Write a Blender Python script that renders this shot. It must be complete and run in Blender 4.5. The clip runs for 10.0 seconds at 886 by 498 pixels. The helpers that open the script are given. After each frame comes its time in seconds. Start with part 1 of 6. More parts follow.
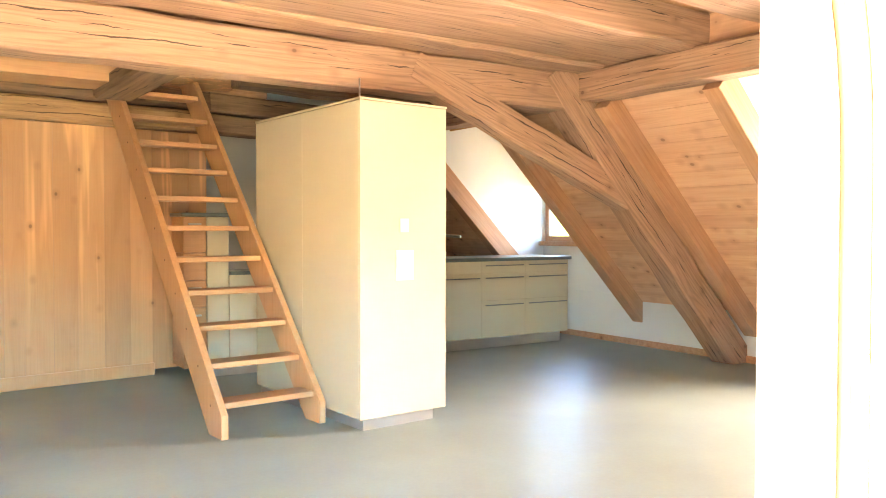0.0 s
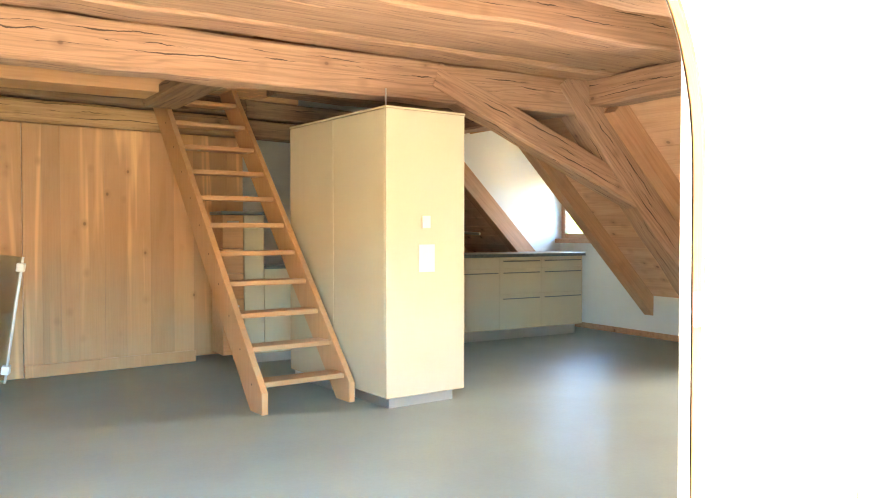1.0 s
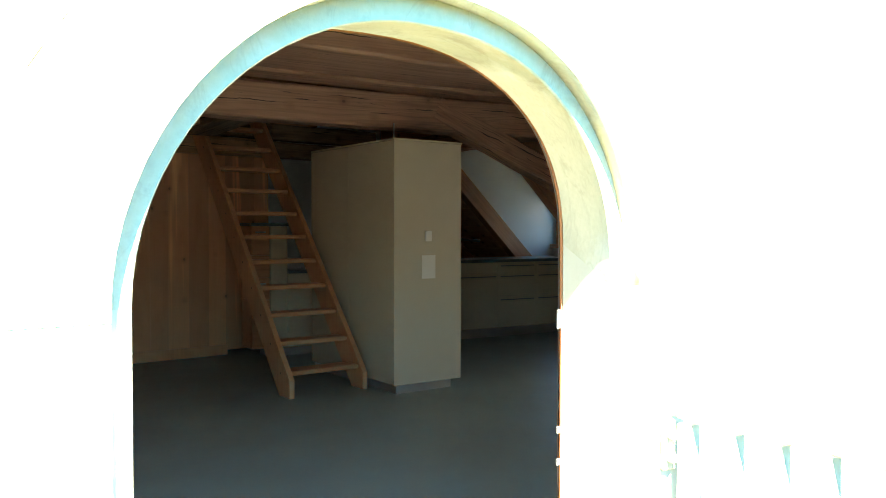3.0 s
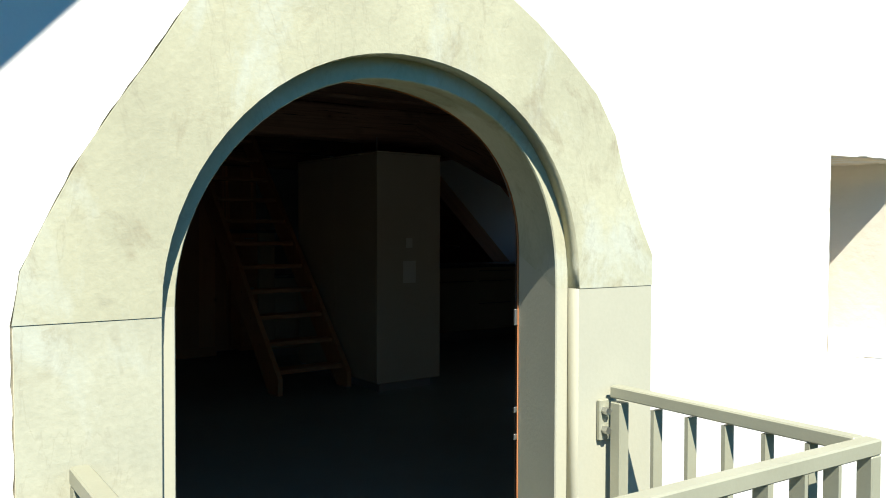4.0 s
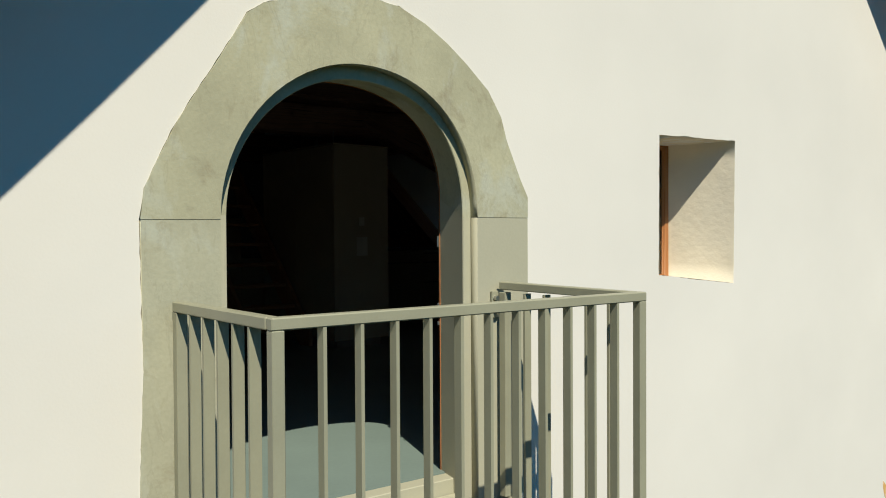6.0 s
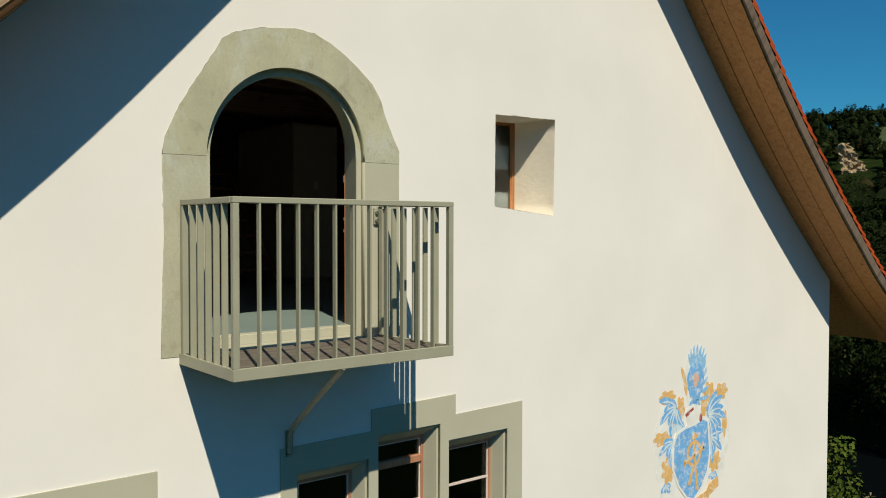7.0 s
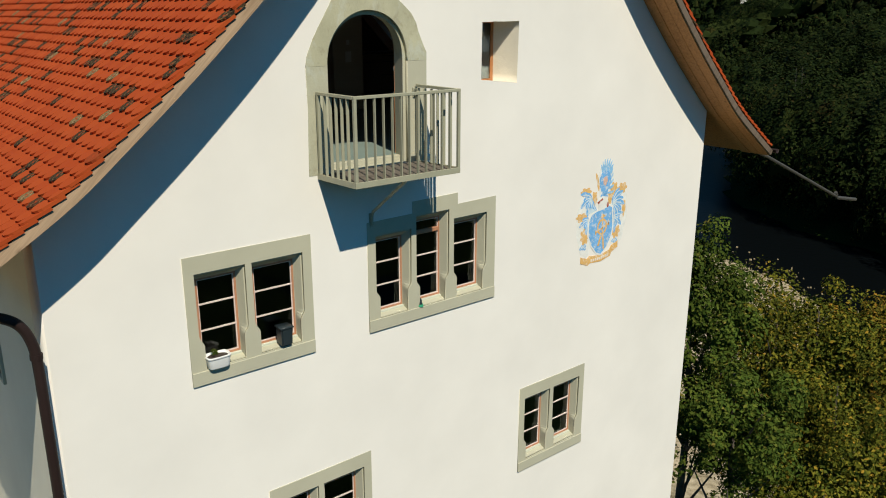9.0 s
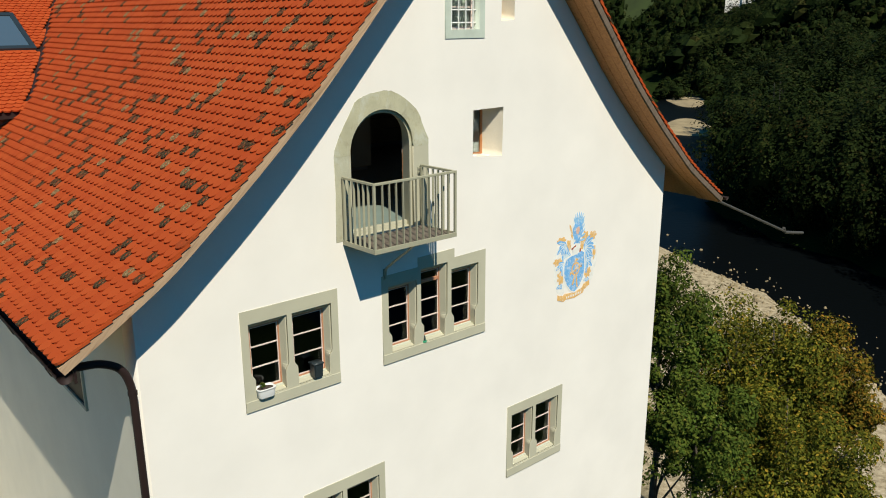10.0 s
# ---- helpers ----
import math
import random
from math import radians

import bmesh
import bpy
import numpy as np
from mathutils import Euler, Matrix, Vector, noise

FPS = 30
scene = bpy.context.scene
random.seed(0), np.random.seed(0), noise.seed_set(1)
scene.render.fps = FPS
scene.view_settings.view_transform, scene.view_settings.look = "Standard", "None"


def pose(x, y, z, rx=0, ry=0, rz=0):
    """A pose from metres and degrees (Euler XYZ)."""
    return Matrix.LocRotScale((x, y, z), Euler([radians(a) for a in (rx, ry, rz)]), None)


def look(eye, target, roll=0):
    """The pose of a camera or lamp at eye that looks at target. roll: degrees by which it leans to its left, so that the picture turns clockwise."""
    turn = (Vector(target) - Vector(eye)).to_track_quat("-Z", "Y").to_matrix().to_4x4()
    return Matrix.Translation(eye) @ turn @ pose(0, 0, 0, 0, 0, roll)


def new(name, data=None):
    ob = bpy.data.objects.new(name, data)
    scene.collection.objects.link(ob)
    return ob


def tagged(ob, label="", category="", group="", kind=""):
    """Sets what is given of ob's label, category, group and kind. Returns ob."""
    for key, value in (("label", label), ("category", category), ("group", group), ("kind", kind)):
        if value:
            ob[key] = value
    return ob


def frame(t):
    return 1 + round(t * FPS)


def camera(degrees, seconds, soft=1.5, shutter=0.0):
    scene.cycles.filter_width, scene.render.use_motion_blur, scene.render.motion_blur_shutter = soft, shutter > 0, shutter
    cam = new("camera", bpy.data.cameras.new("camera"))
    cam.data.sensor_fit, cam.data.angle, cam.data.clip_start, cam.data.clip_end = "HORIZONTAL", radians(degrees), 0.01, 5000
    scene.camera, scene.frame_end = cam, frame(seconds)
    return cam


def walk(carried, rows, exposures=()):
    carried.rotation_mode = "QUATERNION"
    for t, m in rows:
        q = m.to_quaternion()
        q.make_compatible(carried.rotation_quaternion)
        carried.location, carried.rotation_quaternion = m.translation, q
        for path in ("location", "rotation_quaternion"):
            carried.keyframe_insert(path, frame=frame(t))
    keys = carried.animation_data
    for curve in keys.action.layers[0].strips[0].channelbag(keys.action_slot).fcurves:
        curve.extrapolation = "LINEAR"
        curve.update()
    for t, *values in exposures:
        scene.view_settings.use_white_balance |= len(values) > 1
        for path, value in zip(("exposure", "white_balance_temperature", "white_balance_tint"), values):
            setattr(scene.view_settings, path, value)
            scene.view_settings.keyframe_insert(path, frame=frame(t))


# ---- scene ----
cam = camera(58.0, 10.0, soft=1.0)
PATH = [
    (0, (-0.222, -0.101, 1.306), (0.892, 1.56, 1.258), 0.09),
    (0.5, (-0.36, -0.319, 1.295), (0.742, 1.35, 1.248), 0.01),
    (1, (-0.483, -0.543, 1.278), (0.583, 1.148, 1.23), 0.04),
    (1.5, (-0.618, -0.754, 1.267), (0.418, 0.956, 1.22), -0.02),
    (2, (-0.73, -0.965, 1.297), (0.289, 0.755, 1.248), -0.1),
    (2.2, (-0.758, -1.065, 1.303), (0.252, 0.661, 1.256), -0.1),
    (3.5, (-1.062, -1.676, 1.464), (0.004, 0.015, 1.405), 0.26),
    (4, (-1.149, -1.848, 1.445), (-0.07, -0.165, 1.4), 0.18),
    (4.5, (-1.227, -1.97, 1.462), (-0.118, -0.306, 1.412), 0.16),
    (5, (-1.284, -2.033, 1.449), (-0.15, -0.386, 1.397), 0.24),
    (5.5, (-1.449, -2.241, 1.397), (-0.297, -0.607, 1.341), 0.17),
    (6, (-1.83, -2.947, 1.186), (-0.647, -1.335, 1.151), -0.31),
    (6.2, (-2.003, -3.357, 1.067), (-0.805, -1.756, 1.013), 0.23),
    (7.3, (-3.053, -5.896, 0.752), (-1.821, -4.322, 0.701), 0.0),
    (7.5, (-3.287, -6.277, 0.767), (-2.042, -4.713, 0.72), -0.0),
    (8, (-4.07, -7.262, 0.919), (-2.815, -5.71, 0.782), -0.0),
    (8.5, (-5.055, -8.044, 1.304), (-3.814, -6.536, 0.874), 0.0),
    (9, (-6.05, -8.618, 1.884), (-4.821, -7.147, 1.316), 0.1),
    (9.5, (-6.775, -9.253, 2.772), (-5.531, -7.788, 2.219), -0.1),
    (10, (-7.595, -10.216, 3.281), (-6.344, -8.757, 2.726), -0.2),
]
EXPOSURES = [(0.0, 8.44, 9000, 32), (1.0, 7.98, 8300, 26), (2.2, 7.30, 7800, 20), (3.3, 3.5, 6600, 10), (3.5, 2.66, 6450, 9), (4.0, 1.05, 5980, 10), (4.5, 0.38, 6120, 9), (5.0, 0.24, 6300, 6), (5.5, 0.15, 6400, 6),
             (6.2, 0.05, 6500, 9), (7.3, -0.03, 6640, 10), (8.0, 0.07, 6580, 10), (9.2, 0.06, 6500, 10), (10.0, 0.20, 6500, 10)]
walk(cam, [(t, look(eye, target, roll)) for t, eye, target, roll in PATH], EXPOSURES)

# ---- light ----
SUN_TO = Vector((0.25, 0.805, -1.0)).normalized()
sun_el = math.asin(-SUN_TO.z)
world = bpy.data.worlds.new("sky")
scene.world = world
world.use_nodes = True
wn = world.node_tree.nodes
sky = wn.new("ShaderNodeTexSky")
sky.sky_type, sky.sun_disc, sky.sun_elevation = "NISHITA", False, sun_el
sky.sun_rotation = math.atan2(-SUN_TO.x, -SUN_TO.y)
sky.air_density, sky.dust_density, sky.ozone_density = 1.0, 0.0, 4.0
tint = wn.new("ShaderNodeMix")
tint.data_type, tint.blend_type = "RGBA", "MULTIPLY"
tint.inputs[0].default_value, tint.inputs[7].default_value = 1.0, (0.22, 1.0, 1.29, 1)
world.node_tree.links.new(sky.outputs[0], tint.inputs[6])
world.node_tree.links.new(tint.outputs[2], wn["Background"].inputs[0])
wn["Background"].inputs[1].default_value = 0.055
sun_data = bpy.data.lights.new("sun", "SUN")
sun_data.energy, sun_data.angle, sun_data.color = 4.6, radians(0.5), (1.0, 0.942, 0.78)
sun = new("sun", sun_data)
sun.matrix_world = look((-5, -16, 20), Vector((-5, -16, 20)) + SUN_TO)
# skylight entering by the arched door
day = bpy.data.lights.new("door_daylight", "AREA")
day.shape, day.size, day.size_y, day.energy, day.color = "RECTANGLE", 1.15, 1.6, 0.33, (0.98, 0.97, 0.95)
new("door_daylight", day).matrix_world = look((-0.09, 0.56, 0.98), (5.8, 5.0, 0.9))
# daylight entering by the two dormer windows
for y, watts in ((7.28, 0.055), (2.8, 0.85)):
    day = bpy.data.lights.new("dormer_daylight", "AREA")
    day.shape, day.size, day.size_y, day.energy, day.color = "RECTANGLE", 0.9, 0.6, watts, (1.0, 0.95, 0.87)
    day.spread = radians(125)
    new("dormer_daylight", day).matrix_world = look((6.63, y, 1.55), (5.0, y, 1.35))


# ---- materials ----
def shader(name, rough=0.6, metal=0.0, spec=0.5):
    m = bpy.data.materials.new(name)
    m.use_nodes = True
    nt = m.node_tree
    b = nt.nodes["Principled BSDF"]
    b.inputs["Roughness"].default_value, b.inputs["Metallic"].default_value = rough, metal
    b.inputs["Specular IOR Level"].default_value = spec
    return m, nt, b


def node(nt, kind, **values):
    n = nt.nodes.new(kind)
    for k, v in values.items():
        n.inputs[k].default_value = v
    return n


def coords(nt, scale=(1, 1, 1), turn=(0, 0, 0)):
    tc = nt.nodes.new("ShaderNodeTexCoord")
    mp = nt.nodes.new("ShaderNodeMapping")
    mp.inputs["Scale"].default_value = scale
    mp.inputs["Rotation"].default_value = [radians(a) for a in turn]
    nt.links.new(tc.outputs["Object"], mp.inputs["Vector"])
    return mp.outputs[0]


def noise_of(nt, vec, scale, detail=4.0, rough=0.55, distort=0.0):
    n = node(nt, "ShaderNodeTexNoise", Scale=scale, Detail=detail, Roughness=rough, Distortion=distort)
    nt.links.new(vec, n.inputs["Vector"])
    return n.outputs["Fac"]


def ramp(nt, fac, stops):
    r = nt.nodes.new("ShaderNodeValToRGB")
    els = r.color_ramp.elements
    while len(els) < len(stops):
        els.new(0.5)
    for e, (p, c) in zip(els, stops):
        e.position, e.color = p, (*c, 1) if len(c) == 3 else c
    nt.links.new(fac, r.inputs[0])
    return r.outputs[0]


def mix(nt, fac, a, b, mode="MIX"):
    n = nt.nodes.new("ShaderNodeMix")
    n.data_type, n.blend_type = "RGBA", mode
    for sock, v in ((n.inputs[0], fac), (n.inputs[6], a), (n.inputs[7], b)):
        if isinstance(v, bpy.types.NodeSocket):
            nt.links.new(v, sock)
        elif isinstance(v, (int, float)):
            sock.default_value = v
        else:
            sock.default_value = (*v, 1)
    return n.outputs[2]


def bump(nt, b, height, strength=0.3, distance=0.01):
    n = node(nt, "ShaderNodeBump", Strength=strength, Distance=distance)
    nt.links.new(height, n.inputs["Height"])
    nt.links.new(n.outputs[0], b.inputs["Normal"])


def grey(v):
    return (v, v, v)


def plain(name, color, rough=0.6, vary=0.12, scale=3.0, fine=60.0, relief=0.1, metal=0.0, spec=0.5, dist=0.004):
    """A painted, rendered or stone surface: two scales of variation and fine relief."""
    m, nt, b = shader(name, rough, metal, spec)
    v = coords(nt)
    a, f = noise_of(nt, v, scale, 5), noise_of(nt, v, fine, 3)
    lo = tuple(c * (1 - vary) for c in color)
    hi = tuple(min(1, c * (1 + vary * 0.6)) for c in color)
    c = ramp(nt, a, [(0.3, lo), (0.7, hi)])
    c = mix(nt, 0.35 * vary / 0.12 * 0.3, c, ramp(nt, f, [(0.3, grey(0.35)), (0.7, grey(0.65))]), "OVERLAY")
    nt.links.new(c, b.inputs["Base Color"])
    if relief:
        bump(nt, b, f, relief, dist)
    return m


def scaled(nt, scale, turn=None):
    """Object coordinates, turned first and then scaled."""
    tc = nt.nodes.new("ShaderNodeTexCoord")
    out = tc.outputs["Object"]
    if turn:
        r = nt.nodes.new("ShaderNodeMapping")
        r.inputs["Rotation"].default_value = [radians(a) for a in turn]
        nt.links.new(out, r.inputs["Vector"])
        out = r.outputs[0]
    mp = nt.nodes.new("ShaderNodeMapping")
    mp.inputs["Scale"].default_value = scale
    nt.links.new(out, mp.inputs["Vector"])
    return mp.outputs[0]


def calc(nt, op, a, b=0.0):
    n = nt.nodes.new("ShaderNodeMath")
    n.operation = op
    for sock, v in ((n.inputs[0], a), (n.inputs[1], b)):
        if isinstance(v, bpy.types.NodeSocket):
            nt.links.new(v, sock)
        else:
            sock.default_value = v
    return n.outputs[0]


def wood(name, light, dark, axis=0, rough=0.6, cracks=0.0, knots=True, streak=9.0, boards=False, turn=None, grain=0.30, knot=1.0, pieces=0.0, rings=0.0, sap=0.0, knot_r=1.0):
    """Wood with its grain along one axis of the object; pieces: difference from board to board; rings: growth lines."""
    m, nt, b = shader(name, rough, 0, 0.35)
    sc = [streak] * 3
    sc[axis] = 0.55
    ring = noise_of(nt, scaled(nt, tuple(sc), turn), 2.2, 6, 0.6, 0.6)
    thin = [75.0] * 3
    thin[axis] = 1.6
    fine = noise_of(nt, scaled(nt, tuple(thin), turn), 1.0, 4, 0.6, 0.35)
    mid = tuple((x + y) / 2 for x, y in zip(light, dark))
    c = ramp(nt, ring, [(0.30, dark), (0.42, mid), (0.60, light), (0.82, mid)])
    c = mix(nt, grain, c, ramp(nt, fine, [(0.32, grey(0.26)), (0.5, grey(0.52)), (0.7, grey(0.62))]), "OVERLAY")
    if rings:
        wide = [5.0] * 3
        wide[axis] = 0.22
        flow = noise_of(nt, scaled(nt, tuple(wide), turn), 1.0, 2, 0.45, 0.4)
        lines = calc(nt, "SINE", calc(nt, "MULTIPLY", flow, 105.0))
        c = mix(nt, rings, c, ramp(nt, calc(nt, "ADD", calc(nt, "MULTIPLY", lines, 0.5), 0.5), [(0.02, grey(0.30)), (0.35, grey(0.52)), (1.0, grey(0.58))]), "OVERLAY")
    big = noise_of(nt, scaled(nt, (1, 1, 1)), 0.9, 3)
    c = mix(nt, 0.25, c, ramp(nt, big, [(0.3, grey(0.38)), (0.7, grey(0.60))]), "OVERLAY")
    if sap:
        pale = [2.6] * 3
        pale[axis] = 0.10
        band = ramp(nt, noise_of(nt, scaled(nt, tuple(pale), turn), 1.6, 3, 0.55, 0.5), [(0.54, grey(0)), (0.60, grey(sap)), (0.66, grey(0))])
        c = mix(nt, band, c, tuple(min(0.8, x * 1.55) for x in light))
    height = fine
    if knots:
        ks = [3.6 * knot] * 3
        ks[axis] = 2.7 * knot
        vo = node(nt, "ShaderNodeTexVoronoi", Scale=1.0, Randomness=1.0)
        nt.links.new(scaled(nt, tuple(ks), turn), vo.inputs["Vector"])
        halo = ramp(nt, vo.outputs["Distance"], [(0.05 * knot * knot_r, grey(0.55)), (0.15 * knot * knot_r, grey(0))])
        c = mix(nt, halo, c, tuple(x * 0.75 for x in dark))
        k = ramp(nt, vo.outputs["Distance"], [(0.035 * knot * knot_r, grey(0.75)), (0.052 * knot * knot_r, grey(0))])
        c = mix(nt, k, c, tuple(x * 0.42 for x in dark))
    rnd = nt.nodes.new("ShaderNodeObjectInfo").outputs["Random"]
    if cracks:
        sep = nt.nodes.new("ShaderNodeSeparateXYZ")
        nt.links.new(scaled(nt, (1, 1, 1), turn), sep.inputs[0])
        total = None
        for k, (ax, spot) in enumerate((("Z", -0.045), ("Z", 0.06), ("Y", 0.03), ("Y", -0.06), ("Z", 0.01))):
            wob = noise_of(nt, scaled(nt, (0.8, 0.25, 0.25), turn), 1.0 + 0.37 * k, 8, 0.62)
            place = calc(nt, "ADD", calc(nt, "MULTIPLY", calc(nt, "SUBTRACT", wob, 0.5), 0.12), calc(nt, "ADD", spot, calc(nt, "MULTIPLY", calc(nt, "SUBTRACT", rnd, 0.5), 0.05)))
            dist = calc(nt, "ABSOLUTE", calc(nt, "SUBTRACT", sep.outputs[ax], place))
            width = calc(nt, "MULTIPLY", calc(nt, "SUBTRACT", noise_of(nt, scaled(nt, (0.95, 0.1, 0.1)), 1.0 + 0.41 * k, 5, 0.55), 0.485), 0.036)
            line = calc(nt, "LESS_THAN", dist, width)
            total = line if total is None else calc(nt, "MAXIMUM", total, line)
        c = mix(nt, calc(nt, "MULTIPLY", total, 0.92 * cracks), c, tuple(x * 0.10 for x in dark))
        height = calc(nt, "SUBTRACT", fine, calc(nt, "MULTIPLY", total, 3.0))
    if boards:
        isl = nt.nodes.new("ShaderNodeNewGeometry")
        c = mix(nt, 0.5, c, ramp(nt, isl.outputs["Random Per Island"], [(0.0, grey(0.4)), (1.0, grey(0.6))]), "OVERLAY")
    if pieces:
        c = mix(nt, pieces, c, ramp(nt, rnd, [(0.0, grey(0.38)), (1.0, grey(0.64))]), "OVERLAY")
    nt.links.new(c, b.inputs["Base Color"])
    bump(nt, b, height, 0.35, 0.004)
    return m


def glass(name, tint=(0.75, 0.82, 0.82), rough=0.02):
    m, nt, b = shader(name, rough, 0, 0.5)
    b.inputs["Base Color"].default_value = (*tint, 1)
    b.inputs["Transmission Weight"].default_value = 1.0
    b.inputs["IOR"].default_value = 1.45
    return m


def mirror(name, tint, rough, metal=0.0):
    m, nt, b = shader(name, rough, metal, 0.5)
    b.inputs["Base Color"].default_value = (*tint, 1)
    return m


def faded(name, color):
    """Thin wall paint, worn through to the plaster in patches."""
    m, nt, b = shader(name, 0.9, 0, 0.1)
    v = coords(nt)
    c = ramp(nt, noise_of(nt, v, 7.0, 5, 0.6), [(0.3, tuple(x * 0.86 for x in color)), (0.7, tuple(min(1, x * 1.1) for x in color))])
    worn = ramp(nt, noise_of(nt, v, 13.0, 6, 0.7, 0.5), [(0.50, grey(0)), (0.66, grey(0.75))])
    c = mix(nt, worn, c, (0.78, 0.74, 0.66))
    nt.links.new(c, b.inputs["Base Color"])
    bump(nt, b, noise_of(nt, v, 60, 3), 0.1, 0.004)
    return m


M = {}
M["render"] = plain("white_render", (0.82, 0.78, 0.715), 0.9, 0.05, 0.7, 90, 0.12, spec=0.2)
# rough plaster, its colour warmed to stand in for light bounced inside the niche
M["niche"] = plain("rough_niche_plaster_warmed", (0.80, 0.72, 0.58), 0.95, 0.05, 3.0, 20, 0.26, spec=0.1, dist=0.014)
M["niche_frame"] = wood("niche_frame_wood", (0.46, 0.20, 0.075), (0.32, 0.125, 0.04), 2, 0.5, knots=False)
# white render made warmer and darker: the west wall's shade is in the colour
M["side"] = plain("side_render_shaded", (0.75, 0.71, 0.585), 0.9, 0.06, 0.7, 90, 0.12, spec=0.2)
def stained_stone(name, color):
    """Sandstone with pale washed patches, brown stains and fine veins."""
    m, nt, b = shader(name, 0.85, 0, 0.25)
    v = coords(nt)
    c = ramp(nt, noise_of(nt, v, 1.7, 6, 0.6), [(0.3, tuple(x * 0.80 for x in color)), (0.7, tuple(x * 1.12 for x in color))])
    pale = ramp(nt, noise_of(nt, coords(nt, (1, 1, 0.6)), 3.4, 7, 0.65, 0.6), [(0.52, grey(0)), (0.64, grey(0.7))])
    c = mix(nt, pale, c, (0.50, 0.51, 0.42))
    stain = ramp(nt, noise_of(nt, coords(nt, (1.0, 1.0, 0.7), (0, 20, 0)), 5.5, 6, 0.7, 0.8), [(0.56, grey(0)), (0.70, grey(0.65))])
    c = mix(nt, stain, c, (0.30, 0.26, 0.17))
    vein = ramp(nt, noise_of(nt, coords(nt, (1.6, 1, 0.7), (0, 35, 0)), 2.4, 5, 0.6, 1.5), [(0.485, grey(0)), (0.5, grey(0.22)), (0.515, grey(0))])
    c = mix(nt, vein, c, (0.28, 0.25, 0.18))
    f = noise_of(nt, v, 70, 4)
    c = mix(nt, 0.15, c, ramp(nt, f, [(0.3, grey(0.35)), (0.7, grey(0.65))]), "OVERLAY")
    nt.links.new(c, b.inputs["Base Color"])
    bump(nt, b, mix(nt, 0.5, f, noise_of(nt, v, 9, 5)), 0.35, 0.006)
    return m


M["stone"] = stained_stone("sandstone", (0.455, 0.435, 0.30))
M["jamb_old"] = stained_stone("sandstone_jamb", (0.46, 0.445, 0.325))
M["jamb"] = plain("sandstone_painted", (0.46, 0.44, 0.33), 0.8, 0.06, 1.5, 80, 0.12, spec=0.25)
M["green_stone"] = plain("green_stone", (0.50, 0.56, 0.48), 0.85, 0.12, 2.6, 60, 0.2, spec=0.25)
M["rail"] = plain("rail_paint", (0.345, 0.335, 0.24), 0.45, 0.08, 4, 120, 0.05, spec=0.4)
M["steel"] = mirror("zinc", (0.55, 0.55, 0.53), 0.4, 1.0)
M["chrome"] = mirror("brushed_steel", (0.45, 0.45, 0.43), 0.3, 1.0)
M["deck"] = wood("deck_wood", (0.145, 0.122, 0.098), (0.08, 0.065, 0.05), 0, 0.85, 0.0, False)
M["inner_white"] = plain("white_plaster", (0.62, 0.63, 0.60), 0.9, 0.04, 1.0, 80, 0.08, spec=0.2)
M["floor"] = plain("grey_floor", (0.215, 0.275, 0.25), 0.47, 0.10, 1.3, 40, 0.02, spec=0.5)
M["beam_x"] = wood("old_beam", (0.345, 0.20, 0.128), (0.26, 0.142, 0.086), 0, 0.75, 0.95, grain=0.30, rings=0.34, knot_r=1.3)
M["beam_old"] = wood("brown_log", (0.40, 0.23, 0.11), (0.22, 0.12, 0.055), 0, 0.8, 0.8)
# dark wood; on the rear timbers its colour stands in for shade
M["beam_dark_or_shaded"] = wood("dark_or_shaded_beam", (0.20, 0.12, 0.065), (0.09, 0.05, 0.03), 0, 0.8, 0.8)
M["rafter"] = wood("new_rafter", (0.45, 0.240, 0.135), (0.37, 0.182, 0.095), 0, 0.7, grain=0.2, rings=0.14, knot_r=1.5)
M["boards"] = wood("slope_boards", (0.60, 0.345, 0.215), (0.52, 0.28, 0.165), 1, 0.75, pieces=0.4, grain=0.14, knot=1.9, rings=0.10, knot_r=1.35)
M["ceil"] = wood("ceiling_boards", (0.36, 0.20, 0.105), (0.25, 0.13, 0.062), 0, 0.75, boards=True)
M["panel"] = wood("panel_wood", (0.48, 0.255, 0.125), (0.44, 0.222, 0.100), 2, 0.42, streak=4.0, grain=0.06, knot=1.4, pieces=0.75, rings=0.03, sap=0.8, knot_r=1.0)
M["larch"] = wood("ladder_wood", (0.45, 0.235, 0.115), (0.39, 0.187, 0.085), 0, 0.5, knots=False, grain=0.15)
M["stringer"] = wood("ladder_stringer_wood", (0.46, 0.24, 0.115), (0.41, 0.20, 0.09), 2, 0.5, knots=False, grain=0.12, turn=(0, 0, 0))
M["cream"] = plain("cream_lacquer", (0.455, 0.39, 0.28), 0.25, 0.02, 1.0, 30, 0.0, spec=0.5)
M["plinth"] = mirror("plinth_metal", (0.55, 0.57, 0.56), 0.3, 0.85)
M["worktop"] = plain("worktop_stone", (0.085, 0.115, 0.11), 0.3, 0.2, 20, 90, 0.02)
M["verge"] = wood("verge_board", (0.47, 0.32, 0.20), (0.28, 0.18, 0.105), 0, 0.85, 0.0, turn=(0, 45, 0))
M["soffit"] = wood("soffit_wood", (0.50, 0.23, 0.075), (0.32, 0.135, 0.04), 0, 0.65, 0.0, turn=(0, 45, 0))
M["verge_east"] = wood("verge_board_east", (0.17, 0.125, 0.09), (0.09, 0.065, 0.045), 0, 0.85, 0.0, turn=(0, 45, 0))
M["copper"] = plain("brown_pipe", (0.024, 0.013, 0.0115), 0.65, 0.1, 5, 80, 0.03, spec=0.25)
M["sill_stone"] = plain("inner_sill_stone", (0.52, 0.54, 0.44), 0.7, 0.05)
